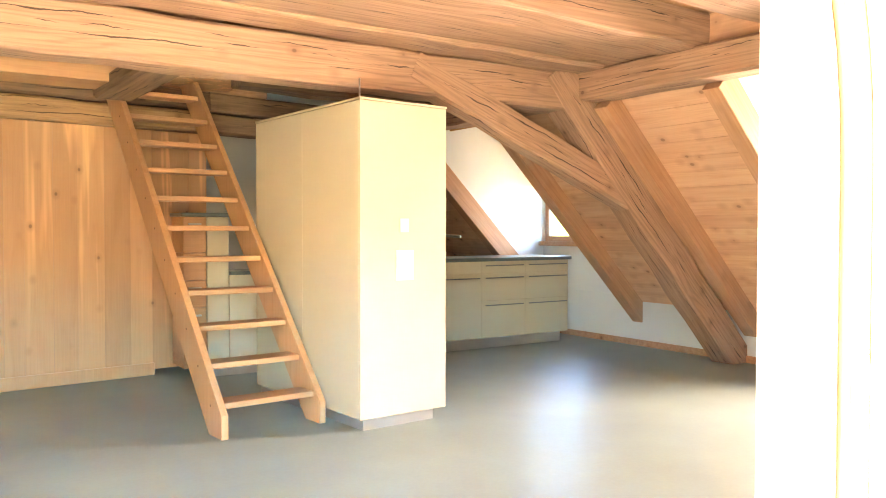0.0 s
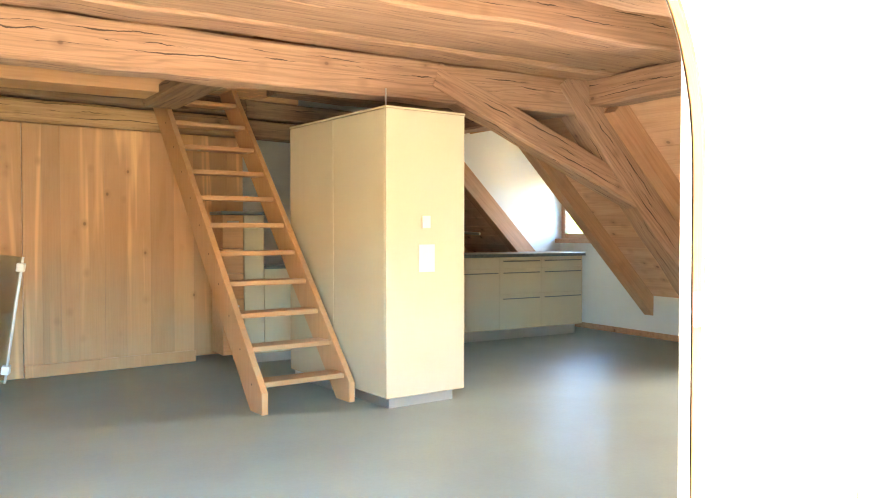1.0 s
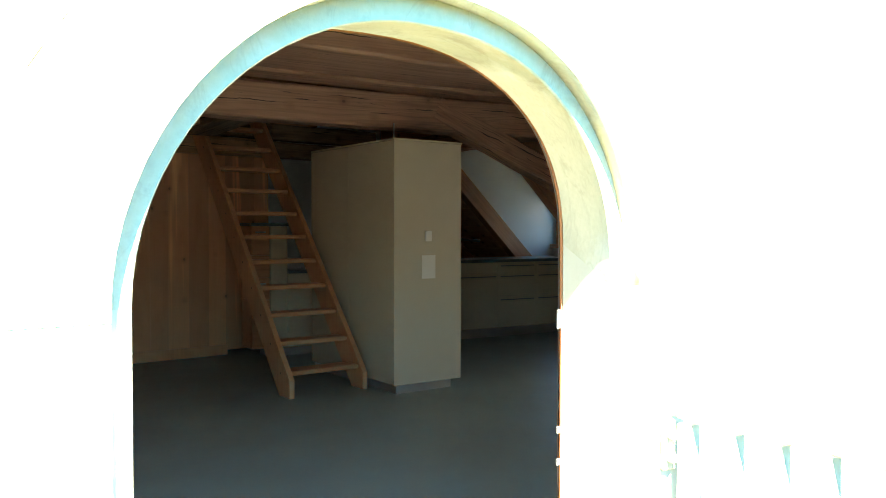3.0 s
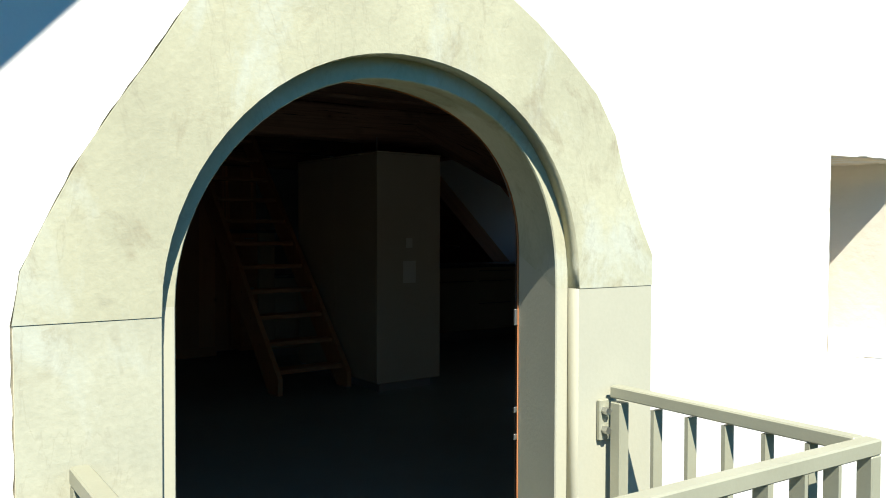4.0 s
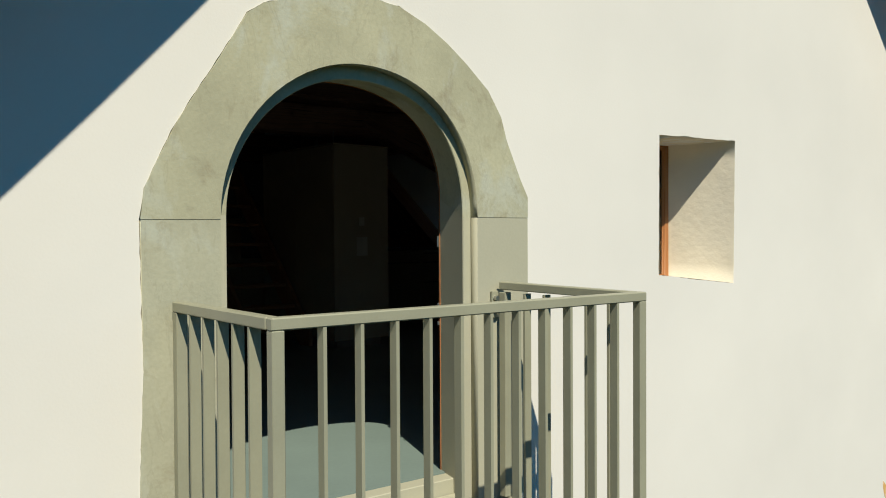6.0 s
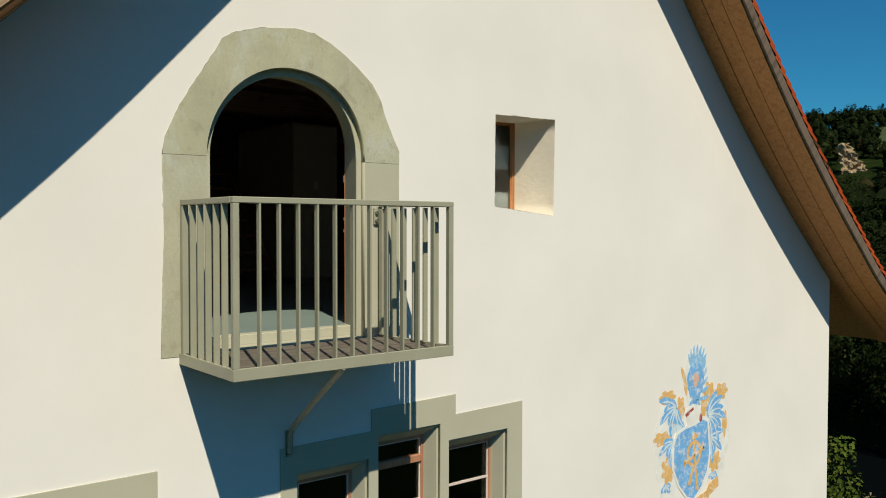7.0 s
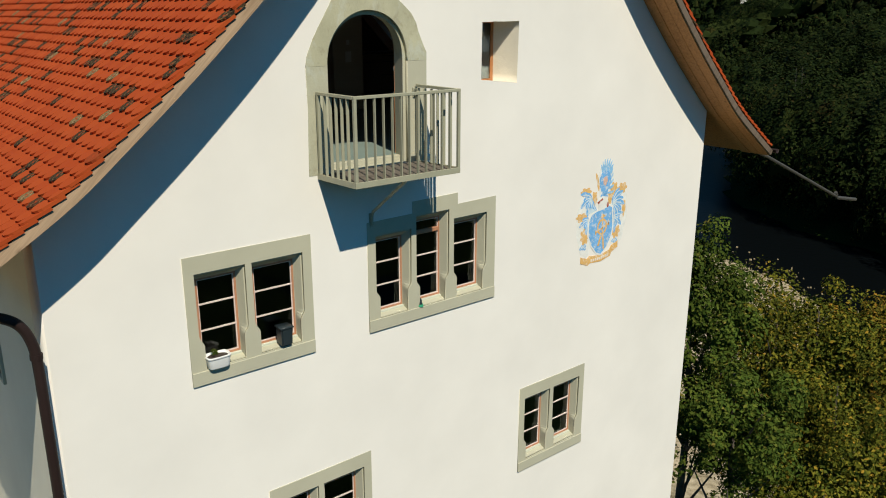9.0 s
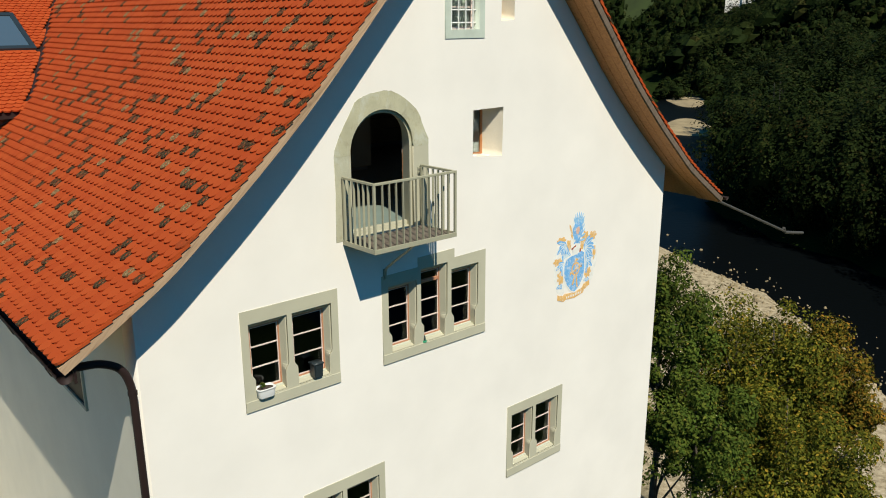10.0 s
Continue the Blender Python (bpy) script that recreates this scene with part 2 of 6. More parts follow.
M["win_frame"] = wood("window_frame_wood", (0.46, 0.22, 0.125), (0.36, 0.155, 0.08), 2, 0.5, knots=False)
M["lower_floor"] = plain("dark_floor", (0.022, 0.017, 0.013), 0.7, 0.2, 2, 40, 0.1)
M["door_wood"] = wood("door_frame_wood", (0.52, 0.21, 0.085), (0.40, 0.145, 0.05), 2, 0.5, knots=False)
M["bar"] = plain("glazing_bar_paint", (0.68, 0.56, 0.50), 0.6, 0.05)
M["glass"] = glass("window_glass")
M["tint_glass"] = glass("green_tinted_glass", (0.90, 0.95, 0.93), 0.03)
M["roof_glass"] = mirror("roof_window_glass", (0.06, 0.10, 0.14), 0.08)
M["dark_glass"] = mirror("tinted_glass", (0.02, 0.028, 0.028), 0.05)
M["curtain"] = plain("curtain_cloth", (0.62, 0.62, 0.54), 0.9, 0.06, 3, 90, 0.1)
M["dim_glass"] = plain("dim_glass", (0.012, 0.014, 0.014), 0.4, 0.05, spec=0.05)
M["paper"] = plain("paper", (0.60, 0.57, 0.48), 0.7, 0.02)
M["white_plastic"] = plain("white_plastic", (0.75, 0.75, 0.73), 0.4, 0.02)
M["pot_dark"] = plain("dark_pot", (0.02, 0.03, 0.035), 0.4, 0.1)
M["joint"] = plain("open_joint", (0.22, 0.20, 0.15), 0.95, 0.4, 9, 70, 0.4)
M["soil"] = plain("soil", (0.05, 0.035, 0.025), 0.95, 0.3, 30, 90, 0.5)
M["blue_paint"] = faded("blue_mural_paint", (0.17, 0.42, 0.74))
M["sky_paint"] = faded("light_blue_mural_paint", (0.46, 0.63, 0.74))
M["ochre_paint"] = faded("ochre_mural_paint", (0.72, 0.43, 0.15))
M["pale_paint"] = faded("pale_mural_paint", (0.78, 0.77, 0.72))
M["far_roof"] = plain("far_roof_tiles", (0.25, 0.062, 0.036), 0.8, 0.15, 0.6, 8, 0.2)
M["yard"] = plain("yard_gravel", (0.64, 0.57, 0.43), 0.95, 0.2, 1.5, 40, 0.4)
M["ornament_green"] = plain("green_glaze", (0.05, 0.35, 0.18), 0.4, 0.1)
M["zinc_dull"] = plain("dull_zinc", (0.07, 0.065, 0.055), 0.6, 0.15, 6, 60, 0.05)
M["sand_rock"] = plain("sandstone_cliff", (0.40, 0.29, 0.16), 0.95, 0.35, 0.4, 4, 0.6, dist=0.3)
M["handle"] = mirror("handle_steel", (0.16, 0.16, 0.15), 0.35, 0.9)
M["feather_paint"] = faded("feather_mural_paint", (0.26, 0.51, 0.76))
M["vein_paint"] = faded("pale_blue_mural_paint", (0.58, 0.69, 0.74))
M["blush_paint"] = faded("blush_mural_paint", (0.66, 0.42, 0.33))
M["red_paint"] = faded("red_mural_paint", (0.34, 0.07, 0.04))


def tile_material(name, per_object, mossy=True):
    m, nt, b = shader(name, 0.85, 0, 0.12)
    if per_object:
        rnd = nt.nodes.new("ShaderNodeObjectInfo").outputs["Random"]
    else:
        rnd = nt.nodes.new("ShaderNodeNewGeometry").outputs["Random Per Island"]
    c = ramp(nt, rnd, [(0.0, (0.375, 0.058, 0.0135)), (0.45, (0.40, 0.066, 0.015)), (0.80, (0.42, 0.073, 0.017)), (0.89, (0.37, 0.058, 0.013))])
    v = coords(nt)
    c = mix(nt, 0.5, c, ramp(nt, noise_of(nt, v, 1.1, 4), [(0.3, grey(0.44)), (0.7, grey(0.54))]), "OVERLAY")
    streaky = scaled(nt, (14, 26, 14))
    spots = noise_of(nt, v, 30.0, 5, 0.7)
    old = ramp(nt, rnd, [(0.895, grey(0)), (0.897, grey(1))])
    k = mix(nt, 1.0, old, ramp(nt, noise_of(nt, streaky, 1.0, 3, 0.6), [(0.36, grey(0)), (0.46, grey(1))]), "MULTIPLY")
    dark = ramp(nt, spots, [(0.38, (0.020, 0.012, 0.007)), (0.55, (0.062, 0.040, 0.020)), (0.64, (0.21, 0.14, 0.050)), (0.72, (0.46, 0.36, 0.20))])
    pale = ramp(nt, spots, [(0.36, (0.07, 0.045, 0.022)), (0.55, (0.24, 0.16, 0.070)), (0.68, (0.50, 0.39, 0.22))])
    moss = mix(nt, ramp(nt, rnd, [(0.975, grey(0)), (0.977, grey(1))]), dark, pale)
    if mossy:
        c = mix(nt, k, c, moss)
    nt.links.new(c, b.inputs["Base Color"])
    bump(nt, b, noise_of(nt, v, 50, 3), 0.3, 0.004)
    return m


M["tile"] = tile_material("clay_tile", False)
M["tile_one"] = tile_material("clay_tile_single", True)
M["tile_clean"] = tile_material("clay_tile_clean", False, False)


# ---- building helpers ----
def empty(name, at=(0, 0, 0), label="", category="", group="", kind=""):
    ob = new(name)
    ob.location = at
    return tagged(ob, label, category, group, kind)


def part(name, bm, material, parent=None, label="", smooth=False):
    """Links a bmesh, built in world metres, as one mesh object under a thing or a part."""
    me = bpy.data.meshes.new(name)
    bm.normal_update()
    bm.to_mesh(me)
    bm.free()
    me.materials.append(material)
    if smooth:
        me.polygons.foreach_set("use_smooth", [True] * len(me.polygons))
    ob = new(name, me)
    if parent is not None:
        ob.parent = parent
        p = parent
        off = Vector((0, 0, 0))
        while p is not None:
            off += p.location
            p = p.parent
        ob.location = -off
    return tagged(ob, label)


def mesh_of(name, V, F, material, parent=None):
    me = bpy.data.meshes.new(name)
    me.from_pydata(V, [], F)
    me.materials.append(material)
    ob = new(name, me)
    if parent is not None:
        ob.parent = parent
        ob.location = -parent.location
    return ob


def setting(name, bm, material, label, smooth=False):
    return tagged(part(name, bm, material, None, label, smooth), category=name.split("_")[0], kind="structure")


def add_box(bm, a, b, m=None, bevel=0.0):
    """A box between two corners, turned by m."""
    lo = [min(x, y) for x, y in zip(a, b)]
    hi = [max(x, y) for x, y in zip(a, b)]
    vs = [bm.verts.new((x, y, z)) for x in (lo[0], hi[0]) for y in (lo[1], hi[1]) for z in (lo[2], hi[2])]
    fs = [bm.faces.new([vs[i] for i in q]) for q in ((0, 1, 3, 2), (4, 6, 7, 5), (0, 4, 5, 1), (2, 3, 7, 6), (0, 2, 6, 4), (1, 5, 7, 3))]
    if bevel:
        es = list({e for f in fs for e in f.edges})
        r = bmesh.ops.bevel(bm, geom=es, offset=bevel, segments=1, affect="EDGES")
        vs = list({v for f in r["faces"] for v in f.verts} | {v for v in vs if v.is_valid})
    if m is not None:
        bmesh.ops.transform(bm, matrix=m, verts=[v for v in vs if v.is_valid])
    return bm


def box(a, b, m=None, bevel=0.0):
    return add_box(bmesh.new(), a, b, m, bevel)


def add_cyl(bm, p, q, r, r2=None, n=10, caps=True):
    p, q = Vector(p), Vector(q)
    r2 = r if r2 is None else r2
    turn = (q - p).to_track_quat("Z", "Y").to_matrix()
    rings = []
    for c, rad in ((p, r), (q, r2)):
        rings.append([bm.verts.new(c + turn @ Vector((rad * math.cos(2 * math.pi * i / n), rad * math.sin(2 * math.pi * i / n), 0))) for i in range(n)])
    for i in range(n):
        bm.faces.new((rings[0][i], rings[0][(i + 1) % n], rings[1][(i + 1) % n], rings[1][i]))
    if caps:
        bm.faces.new(rings[0][::-1])
        bm.faces.new(rings[1])
    return bm


def cyl(p, q, r, r2=None, n=10):
    return add_cyl(bmesh.new(), p, q, r, r2, n)


def tube(points, r, n=8):
    """A bent pipe through the points."""
    bm = bmesh.new()
    pts = [Vector(p) for p in points]
    rings = []
    for i, p in enumerate(pts):
        d = (pts[min(i + 1, len(pts) - 1)] - pts[max(i - 1, 0)]).normalized()
        turn = d.to_track_quat("Z", "Y").to_matrix()
        rings.append([bm.verts.new(p + turn @ Vector((r * math.cos(2 * math.pi * k / n), r * math.sin(2 * math.pi * k / n), 0))) for k in range(n)])
    for a, b in zip(rings, rings[1:]):
        for k in range(n):
            bm.faces.new((a[k], a[(k + 1) % n], b[(k + 1) % n], b[k]))
    bm.faces.new(rings[0][::-1])
    bm.faces.new(rings[-1])
    return bm


def plate(outline, holes, y0, y1):
    """A flat body in the xz plane between depths y0 and y1, with holes through it."""
    cu = bpy.data.curves.new("tmp", "CURVE")
    cu.dimensions, cu.fill_mode, cu.extrude = "2D", "BOTH", abs(y1 - y0) / 2
    for loop in (outline, *holes):
        sp = cu.splines.new("POLY")
        sp.points.add(len(loop) - 1)
        for p, (x, z) in zip(sp.points, loop):
            p.co = (x, z, 0, 1)
        sp.use_cyclic_u = True
    ob = bpy.data.objects.new("tmp", cu)
    scene.collection.objects.link(ob)
    bpy.context.view_layer.update()
    me = bpy.data.meshes.new_from_object(ob.evaluated_get(bpy.context.evaluated_depsgraph_get()))
    bm = bmesh.new()
    bm.from_mesh(me)
    bmesh.ops.remove_doubles(bm, verts=bm.verts, dist=1e-5)
    bpy.data.objects.remove(ob)
    bpy.data.curves.remove(cu)
    bpy.data.meshes.remove(me)
    bmesh.ops.transform(bm, matrix=Matrix.Translation((0, (y0 + y1) / 2, 0)) @ Matrix.Rotation(radians(90), 4, "X"), verts=bm.verts)
    bmesh.ops.recalc_face_normals(bm, faces=bm.faces)
    return bm


def loft(loops, closed=False):
    """Skin over a list of point loops of equal length; closed joins each loop's ends."""
    bm = bmesh.new()
    rows = [[bm.verts.new(p) for p in lp] for lp in loops]
    for a, b in zip(rows, rows[1:]):
        for i in range(len(a) - (0 if closed else 1)):
            j = (i + 1) % len(a)
            bm.faces.new((a[i], a[j], b[j], b[i]))
    return bm


def beam(p, q, w, h, material, name="beam", parent=None, up=(0, 0, 1), wander=0.0, bevel=0.02, seed=0, label=""):
    """A timber from p to q (its centre line), w wide and h high, its grain along its own x; wander: hewn unevenness."""
    p, q = Vector(p), Vector(q)
    d = q - p
    L = d.length
    n = max(2, int(L / 0.35)) if wander else 1
    rng = random.Random(seed)
    bm = bmesh.new()
    sect = [(-w / 2 + bevel, -h / 2), (w / 2 - bevel, -h / 2), (w / 2, -h / 2 + bevel), (w / 2, h / 2 - bevel), (w / 2 - bevel, h / 2), (-w / 2 + bevel, h / 2), (-w / 2, h / 2 - bevel), (-w / 2, -h / 2 + bevel)]
    rows = []
    for i in range(n + 1):
        oy, oz = rng.uniform(-wander, wander), rng.uniform(-wander, wander)
        rows.append([bm.verts.new((L * i / n, y + oy + rng.uniform(-wander, wander) * 0.5, z + oz + rng.uniform(-wander, wander) * 0.5)) for y, z in sect])
    for a, b in zip(rows, rows[1:]):
        for k in range(8):
            bm.faces.new((a[k], b[k], b[(k + 1) % 8], a[(k + 1) % 8]))
    bm.faces.new(rows[0])
    bm.faces.new(rows[-1][::-1])
    bmesh.ops.recalc_face_normals(bm, faces=bm.faces)
    ob = part(name, bm, material, None, label)
    x = d.normalized()
    yv = Vector(up).cross(x).normalized()
    zv = x.cross(yv)
    mw = Matrix((x, yv, zv)).transposed().to_4x4()
    mw.translation = p
    if parent is not None:
        ob.parent = parent
        mw.translation = p - parent.location
    ob.matrix_local = mw
    return ob


def rect(x0, z0, x1, z1):
    return [(x0, z0), (x1, z0), (x1, z1), (x0, z1)]


# ---- facade ----
RIDGE, WL, WR, GROUND, FOOT, BACK = 1.93, -4.27, 7.74, -11.0, -18.0, 22.0
PROFILE = [(0, 6.05), (2.25, 3.55), (3.5, 2.17), (4.5, 1.2), (5.3, 0.5), (5.85, 0.04), (6.5, -0.40), (7.22, -0.86)]


def under(u):
    """Height of the underside of the roof at a distance u from the ridge."""
    u = abs(u)
    for (a, b), (c, d) in zip(PROFILE, PROFILE[1:]):
        if u <= c:
            return b + (d - b) * (u - a) / (c - a)
    return PROFILE[-1][1]


ARCH_X, SPRING = -0.0915, 1.267


def arch(r, rise, foot, spring=SPRING, left=1.93, right=2.15, n=36):
    """An arched outline of half-width r, from the foot up; left, right: how full each haunch is."""
    pts = [(ARCH_X + r, foot)]
    for i in range(n + 1):
        a = math.pi * i / n
        c, q = math.cos(a), 2 / (right if i <= n / 2 else left)
        pts.append((ARCH_X + math.copysign(r * abs(c) ** q, c), spring + rise * max(0.0, math.sin(a)) ** q))
    return pts + [(ARCH_X - r, foot)]


STONE_OUT = [(-1.03, -0.09), (0.85, -0.09), (0.85, 1.37), (0.80, 1.46), (0.715, 1.64), (0.68, 1.75), (0.60, 1.87), (0.47, 1.98), (0.36, 2.06), (0.24, 2.13), (0.10, 2.185), (-0.05, 2.20), (-0.32, 2.165),
             (-0.53, 2.10), (-0.60, 2.05), (-0.66, 1.95), (-0.72, 1.85), (-0.80, 1.73), (-0.88, 1.60), (-0.95, 1.46), (-0.995, 1.36), (-1.012, 1.25), (-1.005, 0.7), (-1.02, 0.3)]

# outer outline of each stone window surround: x0, z0, x1, z1
WINDOWS = {"w1": (-2.755, -2.44, -1.062, -0.827), "w2": (-0.186, -2.41, 2.188, -0.80), "w3": (2.85, -5.835, 4.51, -4.245), "w4": (-1.86, -5.85, -0.22, -4.25)}
W2_OUT = [(-0.186, -2.41), (2.188, -2.41), (2.188, -0.79), (1.423, -0.805), (1.423, -0.635), (0.59, -0.65), (0.59, -0.82), (-0.186, -0.83)]
UPPER = (1.22, 2.96, 2.105, 4.25)
NICHE = [(1.862, 0.952), (2.580, 0.876), (2.595, 1.760), (1.866, 1.75)]
NICHE_UP = [(2.51, 3.23), (2.83, 3.25), (2.83, 3.95), (2.51, 3.95)]

def ragged(loop, step, out, seed):
    """The same outline with a broken, slightly larger edge."""
    rng = random.Random(seed)
    cx, cz = sum(p[0] for p in loop) / len(loop), sum(p[1] for p in loop) / len(loop)
    pts = []
    for (ax, az), (bx, bz) in zip(loop, loop[1:] + loop[:1]):
        n = max(1, int(math.hypot(bx - ax, bz - az) / step))
        for i in range(n):
            x, z = ax + (bx - ax) * i / n, az + (bz - az) * i / n
            d = math.hypot(x - cx, z - cz)
            k = rng.uniform(0.0, out) * (1.0 if rng.random() < 0.7 else 2.0)
            pts.append((x + (x - cx) / d * k, z + (z - cz) / d * k))
    return pts


gable = [(WL, FOOT), (WR, FOOT), (WR, under(WR - RIDGE) + 0.05)]
gable += [(RIDGE + u, z + 0.05) for u, z in reversed(PROFILE) if u < WR - RIDGE - 0.05]
gable += [(RIDGE - u, z + 0.16) for u, z in PROFILE[1:] if u < RIDGE - WL - 0.05] + [(WL, under(WL - RIDGE) + 0.15)]
holes = [ragged(STONE_OUT, 0.03, 0.0035, 3), W2_OUT, ragged(NICHE, 0.035, 0.004, 7), NICHE_UP, rect(*UPPER)] + [rect(*WINDOWS[k]) for k in ("w1", "w3", "w4")]
setting("wall_south", plate(gable, holes, 0.0, 0.465), M["render"], "white rendered gable wall")

# stone surround of the arched door
surround = empty("door_surround", (ARCH_X, 0, -0.09), "greenish grey sandstone arch round the balcony door", "surround", kind="structure")
OUT_R, OUT_H, STEP_R, STEP_H, IN_R, IN_H, IN_Y = 0.6235, 0.644, 0.579, 0.586, 0.6275, 0.519, 0.30
OUTER = arch(OUT_R, OUT_H, -0.09)
low_l = [(-1.03, -0.09), OUTER[-1], (OUTER[-1][0], 1.2486), (-1.010, 1.2466), (-1.005, 0.7), (-1.02, 0.3)]
low_r = [OUTER[0], (0.85, -0.09), (0.85, 1.2678), (OUTER[0][0], 1.2678)]
voussoir = [(0.85, 1.269)] + STONE_OUT[2:21] + [(-1.012, 1.248), (OUTER[-1][0], 1.250)] + OUTER[-3:1:-1] + [(OUTER[0][0], 1.269)]
part("left_jamb", plate(low_l, [], -0.004, 0.048), M["jamb_old"], surround)
part("right_jamb", plate(low_r, [], -0.004, 0.048), M["jamb"], surround)
part("arch_stone", plate(voussoir, [], -0.006, 0.048), M["stone"], surround, "weathered sandstone arch with stains")
part("mortar", plate([(x * 1.02 - ARCH_X * 0.02, (z - 1) * 1.02 + 1) for x, z in STONE_OUT], [arch(OUT_R + 0.03, OUT_H + 0.03, -0.10)], 0.006, 0.044), M["joint"], surround, "dark open joint round the arch")


def ring(r, rise, y, foot=-0.09, spring=SPRING, left=1.95, right=2.3):
    """An arched ring at a depth y."""
    return [(x, y, z) for x, z in arch(r, rise, foot, spring, left, right)]


def soft_ring(f):
    """A ring of the splayed reveal, from the rebate (0) to the wooden frame (1)."""
    return ring(STEP_R + (IN_R - STEP_R) * f, STEP_H + (IN_H - STEP_H) * f, 0.055 + (IN_Y - 0.055) * f, spring=SPRING + 0.099 * f, left=1.95 + 0.35 * f)


step = [ring(OUT_R, OUT_H, 0.046, left=1.93, right=2.15), ring(OUT_R, OUT_H, 0.05, left=1.93, right=2.15), ring(STEP_R + 0.003, STEP_H + 0.003, 0.05), ring(STEP_R, STEP_H, 0.055)]
rings = [soft_ring(f / 6) for f in range(7)]
for nm, rows in (("rebate", step), ("reveal", rings)):
    part(nm + "_right", loft([r[:2] for r in rows]), M["jamb"], surround, "smooth painted jamb " + nm)
    part(nm + "_left", loft([r[-2:] for r in rows]), M["jamb"], surround, "smooth painted jamb " + nm)
    part(nm + "_arch", loft([r[1:-1] for r in rows]), M["stone"], surround, "stone " + nm + " of the arch")
part("backing", plate(rect(-1.10, -0.24, 0.92, 2.32), [arch(IN_R + 0.05, IN_H + 0.05, -0.15, SPRING + 0.099, 2.3, 2.3)], 0.306, 0.32), M["inner_white"], surround)
inside = [ring(IN_R + 0.02, IN_H + 0.02, 0.345, 0.0, SPRING + 0.099, 2.3, 2.3), ring(1.014, 0.40, 0.69, 0.0, 1.75, 2.6, 2.6)]
part("inner_reveal", loft(inside), M["inner_white"], surround, "white plastered inner splay of the door opening")
part("threshold", box((ARCH_X - 0.75, 0.02, -0.088), (ARCH_X + 0.75, 0.158, -0.076), bevel=0.004), M["jamb"], surround)
part("threshold_strip", box((ARCH_X - 0.75, 0.164, -0.088), (ARCH_X + 0.75, 0.256, -0.004), bevel=0.004), M["jamb"], surround, "pale stone threshold strip")
part("floor_edge", box((ARCH_X - 0.75, 0.262, -0.088), (ARCH_X + 0.75, 0.47, 0.0)), M["floor"], surround, "grey floor carried on into the door opening")
frame_d = empty("door_1", (ARCH_X, IN_Y, 0), "arched wooden door frame, its door removed or open", "door frame", kind="structure")
part("door_frame", loft([ring(IN_R + d, IN_H + d, IN_Y + y, 0, SPRING + 0.099, 2.3, 2.3) for d, y in ((0.05, 0.002), (-0.004, 0.002), (0.001, 0.009), (0.03, 0.05))]), M["door_wood"], frame_d)
for z0, z1 in ((1.125, 1.18), (0.825, 0.845), (0.732, 0.752)):
    part("hinge", box((0.522, IN_Y + 0.003, z0), (0.535, IN_Y + 0.012, z1), bevel=0.002), M["steel"], frame_d, "steel hinge")

# balcony
BX0, BX1, BY, BZ0, BZ1 = -0.875, 0.765, -0.815, -0.14, 0.95
balcony = empty("balcony", (0, 0, BZ0), "grey-green steel balcony with bar railing on the facade", "balcony")
T = 0.042


def skew(a, b, k, bevel=0.0, lift=0.0):
    """A side member of the railing, running slightly askew to the wall; lift: its rise towards the wall."""
    bm = box(a, b, bevel=bevel)
    for v in bm.verts:
        v.co.x += k * (v.co.y - BY)
        v.co.z += lift * (v.co.y - BY)
    return bm


KL, KR = -0.045, -0.108
part("base_frame", box((BX0, BY, BZ0), (BX1, BY + 0.02, BZ0 + 0.075), bevel=0.003), M["rail"], balcony)
part("base_frame", skew((BX0, BY + 0.02, BZ0), (BX0 + 0.02, -0.002, BZ0 + 0.075), KL, 0.003), M["rail"], balcony)
part("base_frame", skew((BX1 - 0.02, BY + 0.02, BZ0), (BX1, -0.002, BZ0 + 0.075), KR, 0.003), M["rail"], balcony)
part("top_rail", box((BX0, BY, BZ1 - 0.038), (BX1, BY + T, BZ1), bevel=0.004), M["rail"], balcony)
part("top_rail", skew((BX0, BY + T, BZ1 - 0.038), (BX0 + T, -0.03, BZ1), KL, 0.004), M["rail"], balcony)
part("top_rail", skew((BX1 - T, BY + T, BZ1 - 0.038), (BX1, -0.03, BZ1), KR, 0.004, 0.016), M["rail"], balcony)
for x, y, k in ((BX0, BY, 0), (BX1 - T, BY, 0), (BX0, -0.03 - T, KL), (BX1 - T, -0.03 - T, KR)):
    part("post", skew((x + 0.001, y + 0.001, BZ0 + 0.075), (x + T - 0.001, y + T - 0.001, BZ1 - 0.038), k, 0.003), M["rail"], balcony)
nb = 11
for i in range(nb):
    x = BX0 + T + (BX1 - BX0 - 2 * T) * (i + 1) / (nb + 1)
    part("bar", box((x - 0.006, BY + 0.002, BZ0 + 0.07), (x + 0.006, BY + 0.040, BZ1 - 0.038)), M["rail"], balcony)
for i in range(5):
    y = BY + T + (-0.03 - BY - 2 * T) * (i + 1) / 6
    for x, k in ((BX0 + 0.002, KL), (BX1 - 0.040, KR)):
        part("bar", skew((x, y - 0.006, BZ0 + 0.07), (x + 0.038, y + 0.006, BZ1 - 0.038), k), M["rail"], balcony)
for i in range(6):
    y0 = BY + 0.03 + i * 0.130
    part("deck_board", box((BX0 + 0.016 + KL * (y0 + 0.06 - BY), y0, BZ0 + 0.03), (BX1 - 0.014 + KR * (y0 + 0.06 - BY), y0 + 0.118, BZ0 + 0.058), bevel=0.004), M["deck"], balcony, "weathered dark wooden deck board")
